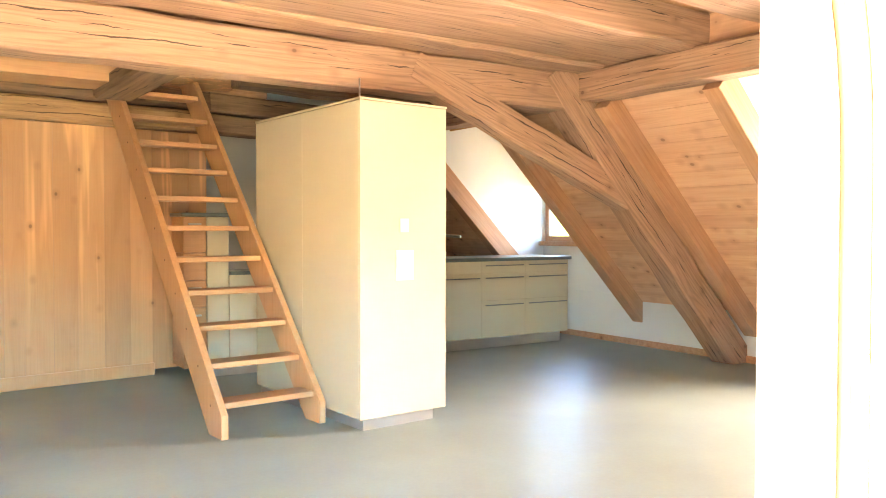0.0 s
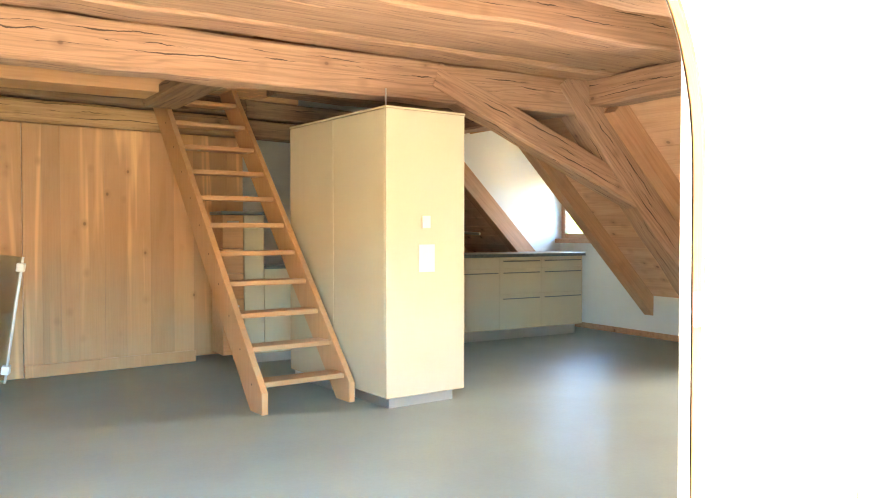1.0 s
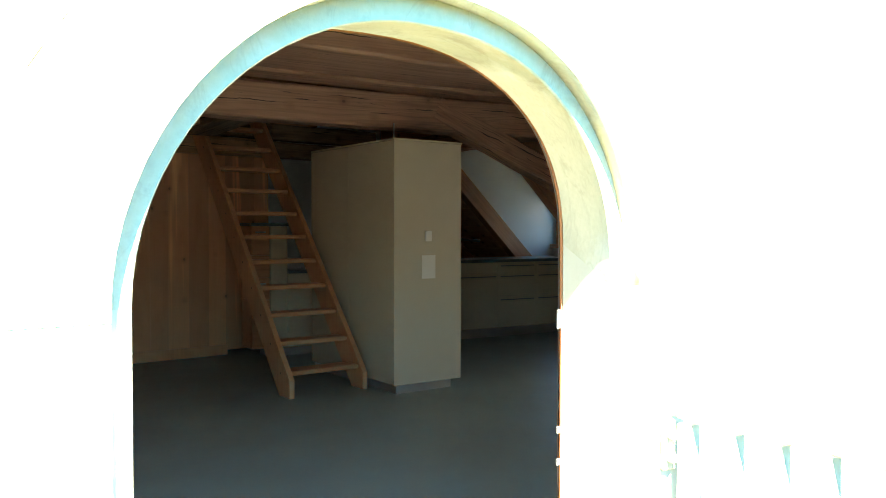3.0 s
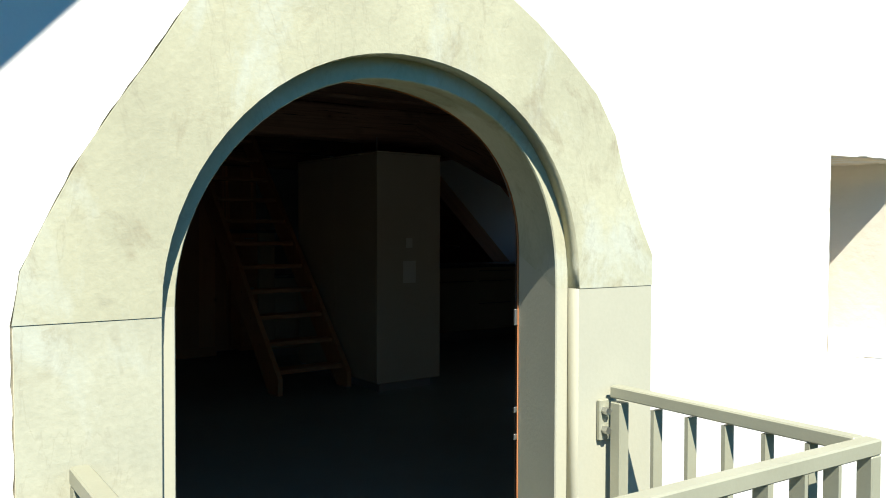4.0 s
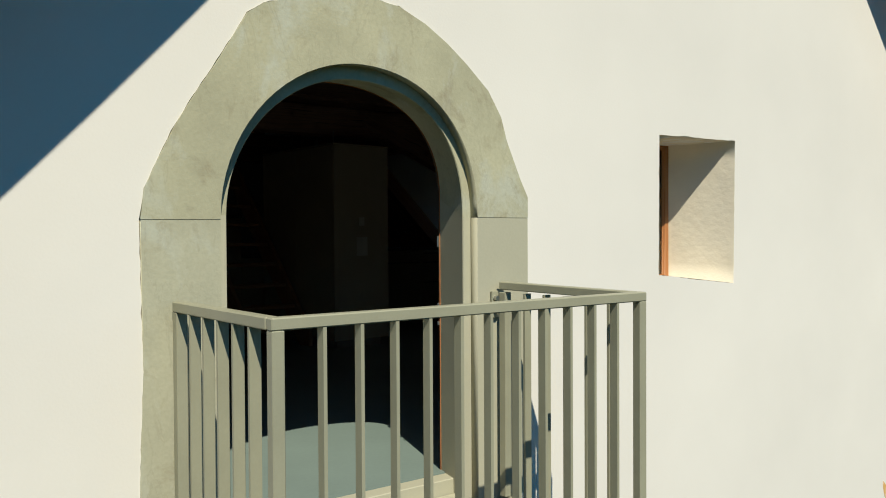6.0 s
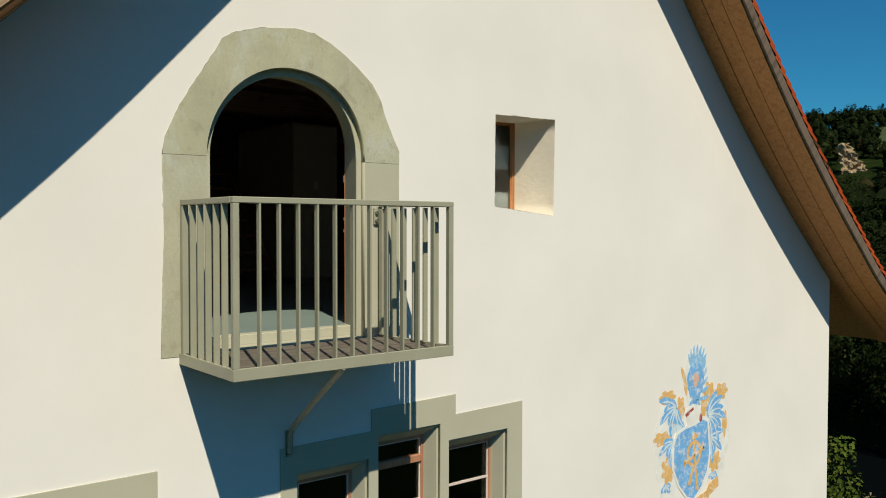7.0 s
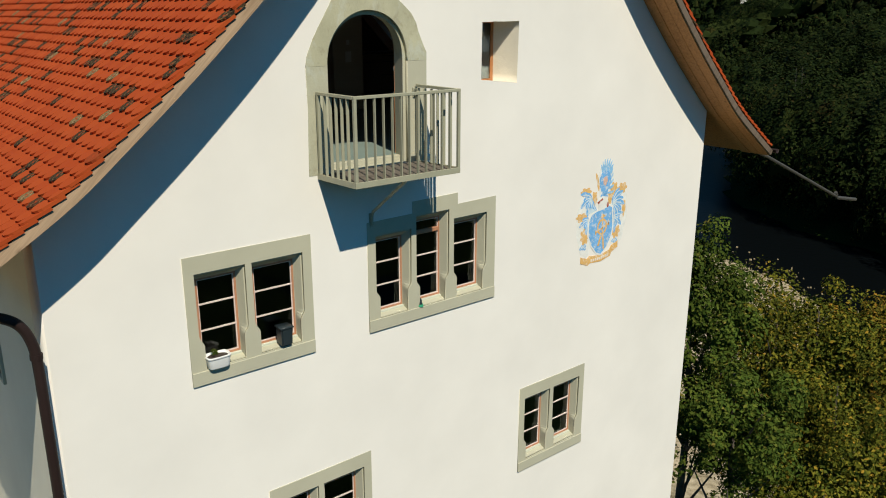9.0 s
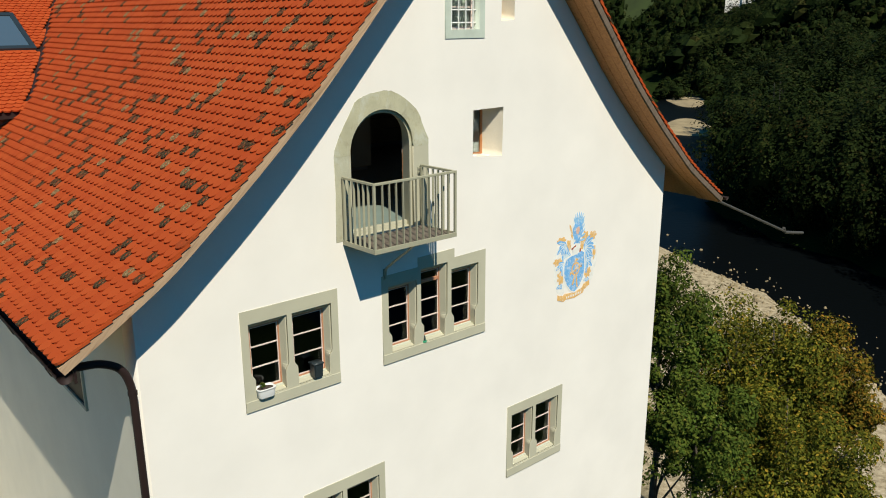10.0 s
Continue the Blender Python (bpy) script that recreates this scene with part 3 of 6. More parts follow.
part("strut", tube([(-0.12, -0.03, -0.86), (-0.12, -0.035, -0.73), (-0.122, -0.07, -0.67), (-0.13, -0.77, BZ0 - 0.02), (-0.13, -0.80, BZ0 + 0.01)], 0.021), M["rail"], balcony)
part("wall_plate", box((-0.15, -0.012, -0.90), (-0.09, -0.002, -0.70), bevel=0.003), M["rail"], balcony)
part("cross_member", box((-0.15, BY + 0.02, BZ0), (-0.11, -0.002, BZ0 + 0.028)), M["rail"], balcony)
pl = part("fixing_plate", box((0.606, -0.022, 0.79), (0.648, -0.006, 0.918), bevel=0.003), M["rail"], balcony)
for z in (0.825, 0.885):
    part("bolt", cyl((0.622, -0.021, z), (0.622, -0.045, z), 0.012, n=6), M["steel"], pl, "zinc bolt")


# ---- stone windows ----
SILL, STOP_LO, STOP_HI, SPLAY, HEAD = 0.05, 0.30, 0.43, 0.062, 0.105


def opening(x0, z0, x1, z1, k, y):
    """One loop of a light's moulding: k = 0 at the face, 1 at the wooden frame. The mouldings run out into square stops over the sill."""
    xi0, xi1, zb, zt = x0 + SPLAY, x1 - SPLAY, z0 + SILL * k, z1 - HEAD * k
    d = SPLAY * (1 - k)
    curve = [(0.0, 0.0), (0.2, 0.10), (0.45, 0.42), (0.7, 0.85), (1.0, 1.0)]
    up = [(xi1 + d * g, z0 + STOP_LO + (STOP_HI - STOP_LO) * f) for f, g in curve]
    down = [(xi0 - d * g, z) for (f, g), (_, z) in zip(curve, up)][::-1]
    pts = [(xi0, zb), (xi1, zb)] + up + [(xi1 + d, zt), (xi0 - d, zt)] + down
    return pts if y is None else [(x, y, z) for x, z in pts]


def casement(win, x0, z0, x1, z1, y, bars, mat, transom=None, w=0.024, sash=None):
    fr = part("window_frame", plate(rect(x0, z0, x1, z1), [rect(x0 + w, z0 + w, x1 - w, z1 - w)], y, y + 0.05), mat, win, "reddish brown wooden casement frame")
    inner = rect(x0 + w, z0 + w, x1 - w, z1 - w)
    part("sash", plate(inner, [rect(x0 + w + 0.012, z0 + w + 0.015, x1 - w - 0.012, z1 - w - 0.012)], y + 0.012, y + 0.04), sash or M["bar"], fr, "" if sash else "pale sash edge")
    for z in bars:
        part("glazing_bar", box((x0 + w, y + 0.008, z - 0.009), (x1 - w, y + 0.036, z + 0.009)), M["bar"], fr, "pale glazing bar")
    if transom:
        part("transom", box((x0 + w, y - 0.012, transom - 0.03), (x1 - w, y + 0.045, transom + 0.03), bevel=0.004), mat, fr)
    edges = [z0 + w, *sorted(list(bars) + ([transom] if transom else [])), z1 - w]
    for a, b in zip(edges, edges[1:]):
        part("pane", box((x0 + w, y + 0.020, a + 0.002), (x1 - w, y + 0.026, b - 0.002)), M["glass"], fr)


def stone_window(name, outline, lights, label, transoms=()):
    x0, z0 = min(p[0] for p in outline), min(p[1] for p in outline)
    x1 = max(p[0] for p in outline)
    win = empty(name, (x0, 0, z0), label, "window", kind="structure")
    part("stone_surround", plate(outline, [opening(*l, 0.0, None) for l in lights], -0.012, 0.02), M["jamb"], win)
    part("stone_back", plate(outline, [opening(*l, 1.0, None) for l in lights], 0.137, 0.22), M["jamb"], win)
    part("window_sill", box((x0 + 0.002, -0.030, z0 - 0.004), (x1 - 0.002, -0.012, z0 + 0.175), bevel=0.006), M["jamb"], win)
    for k, l in enumerate(lights):
        part("moulding", loft([opening(*l, 0.0, 0.0195), opening(*l, 0.0, 0.024), opening(*l, 0.26, 0.026), opening(*l, 0.42, 0.048), opening(*l, 0.96, 0.134), opening(*l, 1.0, 0.138)], closed=True), M["jamb"], win, "splayed stone moulding ending in square stops")
        a, b, c, d = l[0] + SPLAY, l[1] + SILL, l[2] - SPLAY, l[3] - HEAD
        part("inner_sill", box((a + 0.002, 0.10, b - 0.02), (c - 0.002, 0.15, b + 0.012), bevel=0.004), M["sill_stone"], win, "pale greenish inner sill")
        t = transoms[k] if k < len(transoms) else None
        top = (t - 0.03) if t else d
        casement(win, a + 0.002, b + 0.012, c - 0.002, d - 0.002, 0.142, [b + (top - b) * 0.36, b + (top - b) * 0.68], M["win_frame"], t)
    return win


def two_lights(o, head=0.215, sill=0.185, jamb=0.125, mid=0.085):
    x0, z0, x1, z1 = o
    c = (x0 + x1) / 2 - 0.03
    return [(x0 + jamb, z0 + sill, c - mid / 2, z1 - head), (c + mid / 2, z0 + sill, x1 - jamb, z1 - head)]


for i, k in enumerate(("w1", "w3", "w4")):
    stone_window(f"window_{i + 1}", rect(*WINDOWS[k]), two_lights(WINDOWS[k]), "two-light stone window with mullion and brown casements")
stone_window("window_4", W2_OUT, [(-0.055, -2.245, 0.563, -1.03), (0.648, -2.245, 1.262, -0.86), (1.35, -2.245, 2.01, -1.012)], "three-light stone window with raised middle head", (None, -1.16, None))

# upper window with grille, and the two deep niches
x0, z0, x1, z1 = UPPER
up = empty("window_5", (x0, 0, z0), "small window in pale green stone with white grille", "window", kind="structure")
part("stone_surround", plate(rect(*UPPER), [rect(x0 + 0.12, z0 + 0.14, x1 - 0.12, z1 - 0.12)], -0.015, 0.24), M["green_stone"], up)
casement(up, x0 + 0.12, z0 + 0.14, x1 - 0.12, z1 - 0.12, 0.15, [z0 + 0.5, z0 + 0.85], M["bar"])
for i in range(4):
    x = x0 + 0.12 + (x1 - x0 - 0.24) * (i + 0.5) / 4
    part("grille_bar", cyl((x, 0.07, z0 + 0.14), (x, 0.07, z1 - 0.12), 0.011, n=8), M["white_plastic"], up, "white painted iron bar")
for i in range(5):
    z = z0 + 0.25 + i * 0.205
    part("grille_bar", cyl((x0 + 0.12, 0.089, z), (x1 - 0.12, 0.089, z), 0.011, n=8), M["white_plastic"], up, "white painted iron bar")
V = []
for i in range(33):
    x = x0 + 0.37 + 0.39 * i / 32
    y = 0.27 + 0.018 * math.sin(i * 1.15) + 0.006 * math.sin(i * 2.7)
    V += [(x, y, z0 + 0.14), (x, y, z1 - 0.12)]
curtain = mesh_of("curtain", V, [(2 * i, 2 * i + 2, 2 * i + 3, 2 * i + 1) for i in range(32)], M["curtain"])
tagged(curtain, "pale gathered curtain hanging behind the grilled window", "curtain")


def niche(name, loop, inner, depth):
    """A small deep window: plastered splay and a brown frame at its back."""
    n = empty(name, (loop[0][0], 0, loop[0][1]), "small deep-set window with white plastered reveal and brown frame", "window", kind="structure")
    bm = bmesh.new()
    steps = 6
    rows = []
    rng = random.Random(5)
    for s in range(steps + 1):
        f = s / steps
        row = []
        for k in range(4):
            (ax, az), (bx, bz) = loop[k], loop[(k + 1) % 4]
            (cx, cz), (dx, dz) = inner[k], inner[(k + 1) % 4]
            for j in range(8):
                g = j / 8
                jit = 0.004 if 0 < s < steps else 0
                row.append(bm.verts.new((ax + (bx - ax) * g + ((cx + (dx - cx) * g) - (ax + (bx - ax) * g)) * f + rng.uniform(-jit, jit), depth * f, az + (bz - az) * g + ((cz + (dz - cz) * g) - (az + (bz - az) * g)) * f + rng.uniform(-jit, jit))))
        rows.append(row)
    for a, b in zip(rows, rows[1:]):
        for i in range(len(a)):
            j = (i + 1) % len(a)
            bm.faces.new((a[i], a[j], b[j], b[i]))
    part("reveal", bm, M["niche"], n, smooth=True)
    xs, zs = [p[0] for p in inner], [p[1] for p in inner]
    casement(n, min(xs) - 0.01, min(zs) - 0.01, max(xs) + 0.01, max(zs) + 0.01, depth - 0.04, [], M["niche_frame"], w=0.030, sash=M["niche_frame"])
    part("backing", plate(loop, [rect(min(xs), min(zs), max(xs), max(zs))], depth + 0.012, depth + 0.06), M["render"], n)
    return n


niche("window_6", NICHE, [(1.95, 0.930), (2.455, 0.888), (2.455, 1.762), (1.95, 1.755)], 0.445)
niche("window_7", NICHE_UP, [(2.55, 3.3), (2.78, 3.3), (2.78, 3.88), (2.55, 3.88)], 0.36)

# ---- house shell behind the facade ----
setting("wall_west", box((WL, 0.465, FOOT), (WL + 0.5, BACK, under(WL - RIDGE) + 0.02)), M["side"], "white rendered side wall, the eaves' shade put into its colour")
setting("wall_east", box((WR - 0.5, 0.465, FOOT), (WR, BACK, under(WR - RIDGE) + 0.02)), M["render"], "white rendered side wall")
setting("wall_north", plate(gable, [], BACK, BACK + 0.4), M["render"], "white rendered rear gable wall")
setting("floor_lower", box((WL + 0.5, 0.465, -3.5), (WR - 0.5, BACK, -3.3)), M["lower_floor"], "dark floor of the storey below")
setting("floor", box((WL + 0.5, 0.47, -0.25), (WR - 0.5, BACK, 0.0)), M["floor"], "smooth grey polished floor with soft sheen")

setting("wall_lining", plate(rect(-1.3, -0.20, 3.2, 2.6), [arch(1.014, 0.40, -0.15, 1.75, 2.6, 2.6)], 0.66, 0.685), M["inner_white"], "white plastered inner face of the gable wall")

# ---- roof ----
def offset_profile(d):
    out = []
    n = len(PROFILE)
    for i, (u, z) in enumerate(PROFILE):
        a, b = PROFILE[max(i - 1, 0)], PROFILE[min(i + 1, n - 1)]
        du, dz = b[0] - a[0], b[1] - a[1]
        L = math.hypot(du, dz)
        nu, nz = -dz / L, du / L
        if i == 0:
            out.append((0, z + d / nz))
        else:
            out.append((u + nu * d, z + nz * d))
    return out


OH, OHE = 0.71, 0.615
DORMER = (6.30, 7.80)
DORMER2 = (1.6, 3.55)
TOPP = offset_profile(0.15)
TOPW = offset_profile(0.235)


def strip(lo, hi, side, y0, y1):
    """A body between two profiles on one side of the ridge."""
    bm = bmesh.new()
    rows = [[bm.verts.new((RIDGE + side * u, y, z)) for u, z in prof] for y in (y0, y1) for prof in (lo, hi)]
    n = len(lo)
    for i in range(n - 1):
        for a, b in ((0, 1), (1, 3), (3, 2), (2, 0)):
            bm.faces.new((rows[a][i], rows[a][i + 1], rows[b][i + 1], rows[b][i]))
    for k in (0, n - 1):
        bm.faces.new((rows[0][k], rows[1][k], rows[3][k], rows[2][k]))
    bmesh.ops.recalc_face_normals(bm, faces=bm.faces)
    return bm


def fine(profile):
    """The same profile, rounded off at its corners."""
    pts = []
    n = len(profile)
    for i in range(n - 1):
        p0, p1, p2, p3 = (profile[max(0, min(n - 1, j))] for j in (i - 1, i, i + 1, i + 2))
        for k in range(4):
            t = k / 4
            pts.append(tuple(0.5 * (2 * b + (c - a) * t + (2 * a - 5 * b + 4 * c - d) * t * t + (3 * b - a - 3 * c + d) * t ** 3) for a, b, c, d in zip(p0, p1, p2, p3)))
    return pts + [profile[-1]]


roof = empty("roof", (RIDGE, 0, 5), "steep red clay plain-tile roof with flared eaves", "roof", kind="structure")
HI, HIW = fine(TOPP), fine(TOPW)
MIDP = fine(offset_profile(0.03))
for side, nm in ((-1, "west"), (1, "east")):
    if side < 0:
        part("roof_slab", strip(fine(offset_profile(0.14)), HIW, side, -OH + 0.02, BACK + 0.5), M["soffit"], roof, "brown boarded roof underside")
    else:
        for y0, y1 in ((-OHE + 0.02, DORMER2[0] - 0.05), (DORMER2[1] + 0.05, DORMER[0] - 0.05), (DORMER[1] + 0.05, BACK + 0.5)):
            part("roof_slab", strip(MIDP, HI, side, y0, y1), M["soffit"], roof, "brown boarded roof underside")
        for y0, y1 in (DORMER, DORMER2):
            for a, b in ((0, 8), (20, len(MIDP))):
                part("roof_slab", strip(MIDP[a:b], HI[a:b], side, y0 - 0.05, y1 + 0.05), M["soffit"], roof, "brown boarded roof underside")
    if side < 0:
        part("verge_board", strip(fine(offset_profile(0.12)), fine(offset_profile(0.236)), side, -OH - 0.03, -OH), M["verge"], roof, "weathered grey-brown verge board")
    else:
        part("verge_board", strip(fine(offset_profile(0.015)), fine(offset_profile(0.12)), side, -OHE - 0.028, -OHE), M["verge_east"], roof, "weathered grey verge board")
    deep = OH if side < 0 else OHE
    low = 0.108 if side < 0 else 0.0
    for k in range(3):
        y0 = -deep + 0.004 + k * deep / 3
        part("soffit_board", strip(fine(offset_profile(low + 0.003 * (k % 2))), fine(offset_profile(low + 0.028)), side, y0, y0 + deep / 3 - 0.009), M["soffit"], roof, "brown wooden soffit board")


def arc_table(profile):
    s = [0.0]
    for a, b in zip(profile, profile[1:]):
        s.append(s[-1] + math.hypot(b[0] - a[0], b[1] - a[1]))
    return s


TILE_SIDE = {-1: fine(offset_profile(0.250))[::-1], 1: fine(offset_profile(0.165))[::-1]}
TILE_LEN = {k: arc_table(v) for k, v in TILE_SIDE.items()}


def on_roof(s, side):
    """Distance from the ridge, height and pitch at a length s up from the eaves."""
    TILE_P, TILE_S = TILE_SIDE[side], TILE_LEN[side]
    for i in range(len(TILE_S) - 1):
        if s <= TILE_S[i + 1] or i == len(TILE_S) - 2:
            a, b = TILE_P[i], TILE_P[i + 1]
            f = (s - TILE_S[i]) / (TILE_S[i + 1] - TILE_S[i])
            return a[0] + (b[0] - a[0]) * f, a[1] + (b[1] - a[1]) * f, math.atan2(b[1] - a[1], a[0] - b[0])


TW, TG, TL = 0.18, 0.163, 0.31
half = TW / 2 - 0.001
TILE_OUT = [(half, TL), (-half, TL), (-half, 0.078), (-half * 0.82, 0.040), (-half * 0.45, 0.010), (0.0, 0.0), (half * 0.45, 0.010), (half * 0.82, 0.040), (half, 0.078)]
TILE_V = [(a, b, 0.056 - 0.16 * b) for a, b in TILE_OUT] + [(a, b, 0.020 - 0.16 * b) for a, b in TILE_OUT]
TILE_F = [tuple(range(9))] + [(i, i + 9, (i + 1) % 9 + 9, (i + 1) % 9) for i in range(1, 9)]


def tile_matrix(side, row, col, rng):
    u, z, pitch = on_roof(row * TG, side)
    cut = row % 2 and col == 0
    y = -(OH + 0.035 if side < 0 else OHE) - 0.015 + (TW / 4 if cut else (col - 0.5 * (row % 2)) * TW + TW / 2)
    up = Vector((-side * math.cos(pitch), 0, math.sin(pitch)))
    nrm = Vector((side * math.sin(pitch), 0, math.cos(pitch)))
    across = up.cross(nrm)
    m = Matrix((across, up, nrm)).transposed().to_4x4()
    m.translation = Vector((RIDGE + side * u, y, z)) + nrm * (0.012 + rng.uniform(-0.003, 0.004)) + up * rng.uniform(-0.006, 0.006)
    return m @ Matrix.Rotation(rng.uniform(-0.02, 0.02), 4, "Z") @ Matrix.Diagonal((0.5 if cut else 1, 1, 1, 1))


def dormer_cover(x, y):
    """Whether a place on the west slope lies under the cross roof."""
    return y > 10.2 and x < -2.66 + (y - 10.16) * 0.45


ROWS_N = int(TILE_LEN[-1][-1] / TG)
trng = random.Random(11)
SINGLE = []
for side, cols in ((-1, int((BACK + OH) / TW)), (1, 8)):
    V, F = [], []
    for row in range(ROWS_N + 1):
        for col in range(cols):
            m = tile_matrix(side, row, col, trng)
            if side < 0 and dormer_cover(m.translation.x, m.translation.y):
                continue
            if side < 0 and row < 20 and col < 15:
                SINGLE.append(m)
                continue
            base = len(V)
            V += [tuple(m @ Vector(v)) for v in TILE_V]
            F += [tuple(i + base for i in f) for f in TILE_F]
    me = bpy.data.meshes.new("roof_tiles")
    me.from_pydata(V, [], F)
    me.materials.append(M["tile"])
    ob = new("roof_tiles", me)
    ob.parent = roof
    ob.location = -roof.location
    tagged(ob, "red clay plain tiles with mossy dark ones", kind="stuff")
part("ridge_tile", tube([(RIDGE, -OH - 0.04, 6.37), (RIDGE, BACK + 0.5, 6.37)], 0.10, 10), M["tile"], roof)

# gutter and downpipe at the west eaves
gutter = empty("gutter", (-5.3, 0, -0.9), "dark brown metal gutter and downpipe at the eaves", "gutter")
gb = bmesh.new()
rows = []
for y in (-OH + 0.02, BACK):
    half_round = [(-5.345 - 0.10 * math.cos(math.pi * k / 10), y, -0.775 - 0.125 * math.sin(math.pi * k / 10)) for k in range(11)]
    lip = [(x + (0.012 if x < -5.345 else -0.012), y, z + 0.004) for x, y, z in half_round[::-1]]
    rows.append([gb.verts.new(p) for p in half_round + lip])
for k in range(22):
    gb.faces.new((rows[0][k], rows[0][(k + 1) % 22], rows[1][(k + 1) % 22], rows[1][k]))
gb.faces.new(rows[0][:11])
part("channel", gb, M["copper"], gutter, smooth=True)
part("fascia", box((-5.235, -OH + 0.05, -0.93), (-5.205, BACK, -0.70)), M["copper"], gutter, "dark eaves board behind the gutter")
for k in range(14):
    y = -0.3 + 0.9 * k
    part("bracket", tube([(-5.235, y, -0.74), (-5.30, y, -0.915), (-5.345, y, -0.925), (-5.40, y, -0.905), (-5.455, y, -0.78)], 0.010, 5), M["copper"], gutter)
bend = [Vector(p) for p in ((-5.34, -0.05, -0.86), (-5.27, -0.05, -0.97), (-5.05, -0.05, -0.985), (-4.76, -0.055, -1.02), (-4.52, -0.06, -1.16), (-4.41, -0.06, -1.42), (-4.388, -0.055, -1.75))]
round_bend = []
for i in range(len(bend) - 1):
    p0, p1, p2, p3 = (bend[max(0, min(len(bend) - 1, j))] for j in (i - 1, i, i + 1, i + 2))
    for k in range(5):
        t = k / 5
        round_bend.append(0.5 * (2 * p1 + (p2 - p0) * t + (2 * p0 - 5 * p1 + 4 * p2 - p3) * t * t + (3 * p1 - p0 - 3 * p2 + p3) * t ** 3))
pipe = part("downpipe", tube(round_bend + [(-4.388, -0.055, -1.75), (-4.385, -0.05, GROUND)], 0.055, 14), M["copper"], gutter, "dark brown downpipe with a wide bend", smooth=True)
for z in (-1.55, -3.6, -6.4, -9.0):
    part("collar", cyl((-4.395 + 0.006 * (z < -2), -0.056, z - 0.03), (-4.392 + 0.006 * (z < -2), -0.056, z + 0.03), 0.064, n=14), M["copper"], pipe, "pipe collar with wall bracket")

# ---- attic room ----
KNEE, SLOPE0 = 6.65, 0.5
setting("wall_knee", box((KNEE, 0.53, 0), (KNEE + 0.1, 12.0, 0.56)), M["inner_white"], "low white knee wall under the slope")
tagged(part("baseboard", box((KNEE - 0.02, 0.6, 0.0), (KNEE, 11.0, 0.07), bevel=0.003), M["rafter"], None, "narrow wooden skirting along the white knee wall"), category="baseboard", kind="structure")


def slope_z(x):
    return SLOPE0 + (KNEE - x)


# boards of the slope, one course above another, left open where the dormers are
def slope_boards(y0, y1, name):
    holder = empty(name, (KNEE, y0, SLOPE0), "spruce boarding of the sloping roof side with knots", "wall", kind="structure")
    w = 0.17
    for i in range(17):
        bm = bmesh.new()
        d0, d1 = i * w, i * w + w - 0.004
        pts = [(KNEE + 0.02 - d * math.sqrt(0.5), SLOPE0 - 0.02 + d * math.sqrt(0.5)) for d in (d0, d1)]
        vs = [bm.verts.new((x + t * 0.707, y, z + t * 0.707)) for x, z in pts for t in (0.0, 0.022) for y in (y0, y1)]
        for q in ((0, 1, 5, 4), (2, 6, 7, 3), (0, 4, 6, 2), (1, 3, 7, 5), (0, 2, 3, 1), (4, 5, 7, 6)):
            bm.faces.new([vs[j] for j in q])
        bmesh.ops.recalc_face_normals(bm, faces=bm.faces)
        part("board", bm, M["boards"], holder)
    return holder


slope_boards(DORMER2[1], DORMER[0], "wall_slope_1")
slope_boards(DORMER[1], 12.0, "wall_slope_2")
slope_boards(0.53, DORMER2[0], "wall_slope_3")
for i, y in enumerate((0.9, 3.62, 4.72, 6.18, 7.86, 9.4)):
    w = 0.15
    top = (4.66, y, slope_z(4.66) - 0.09)
    foot = (KNEE + 0.17, y, slope_z(KNEE + 0.17) - 0.08) if y != 6.18 else (KNEE + 0.10, y, slope_z(KNEE + 0.10) - 0.08)
    tagged(beam(top, foot, w, 0.22, M["rafter"], "rafter", up=(0, 0, 1), bevel=0.006, seed=i), "planed spruce rafter on the sloping ceiling", "rafter", "rafters of the slope", "structure")

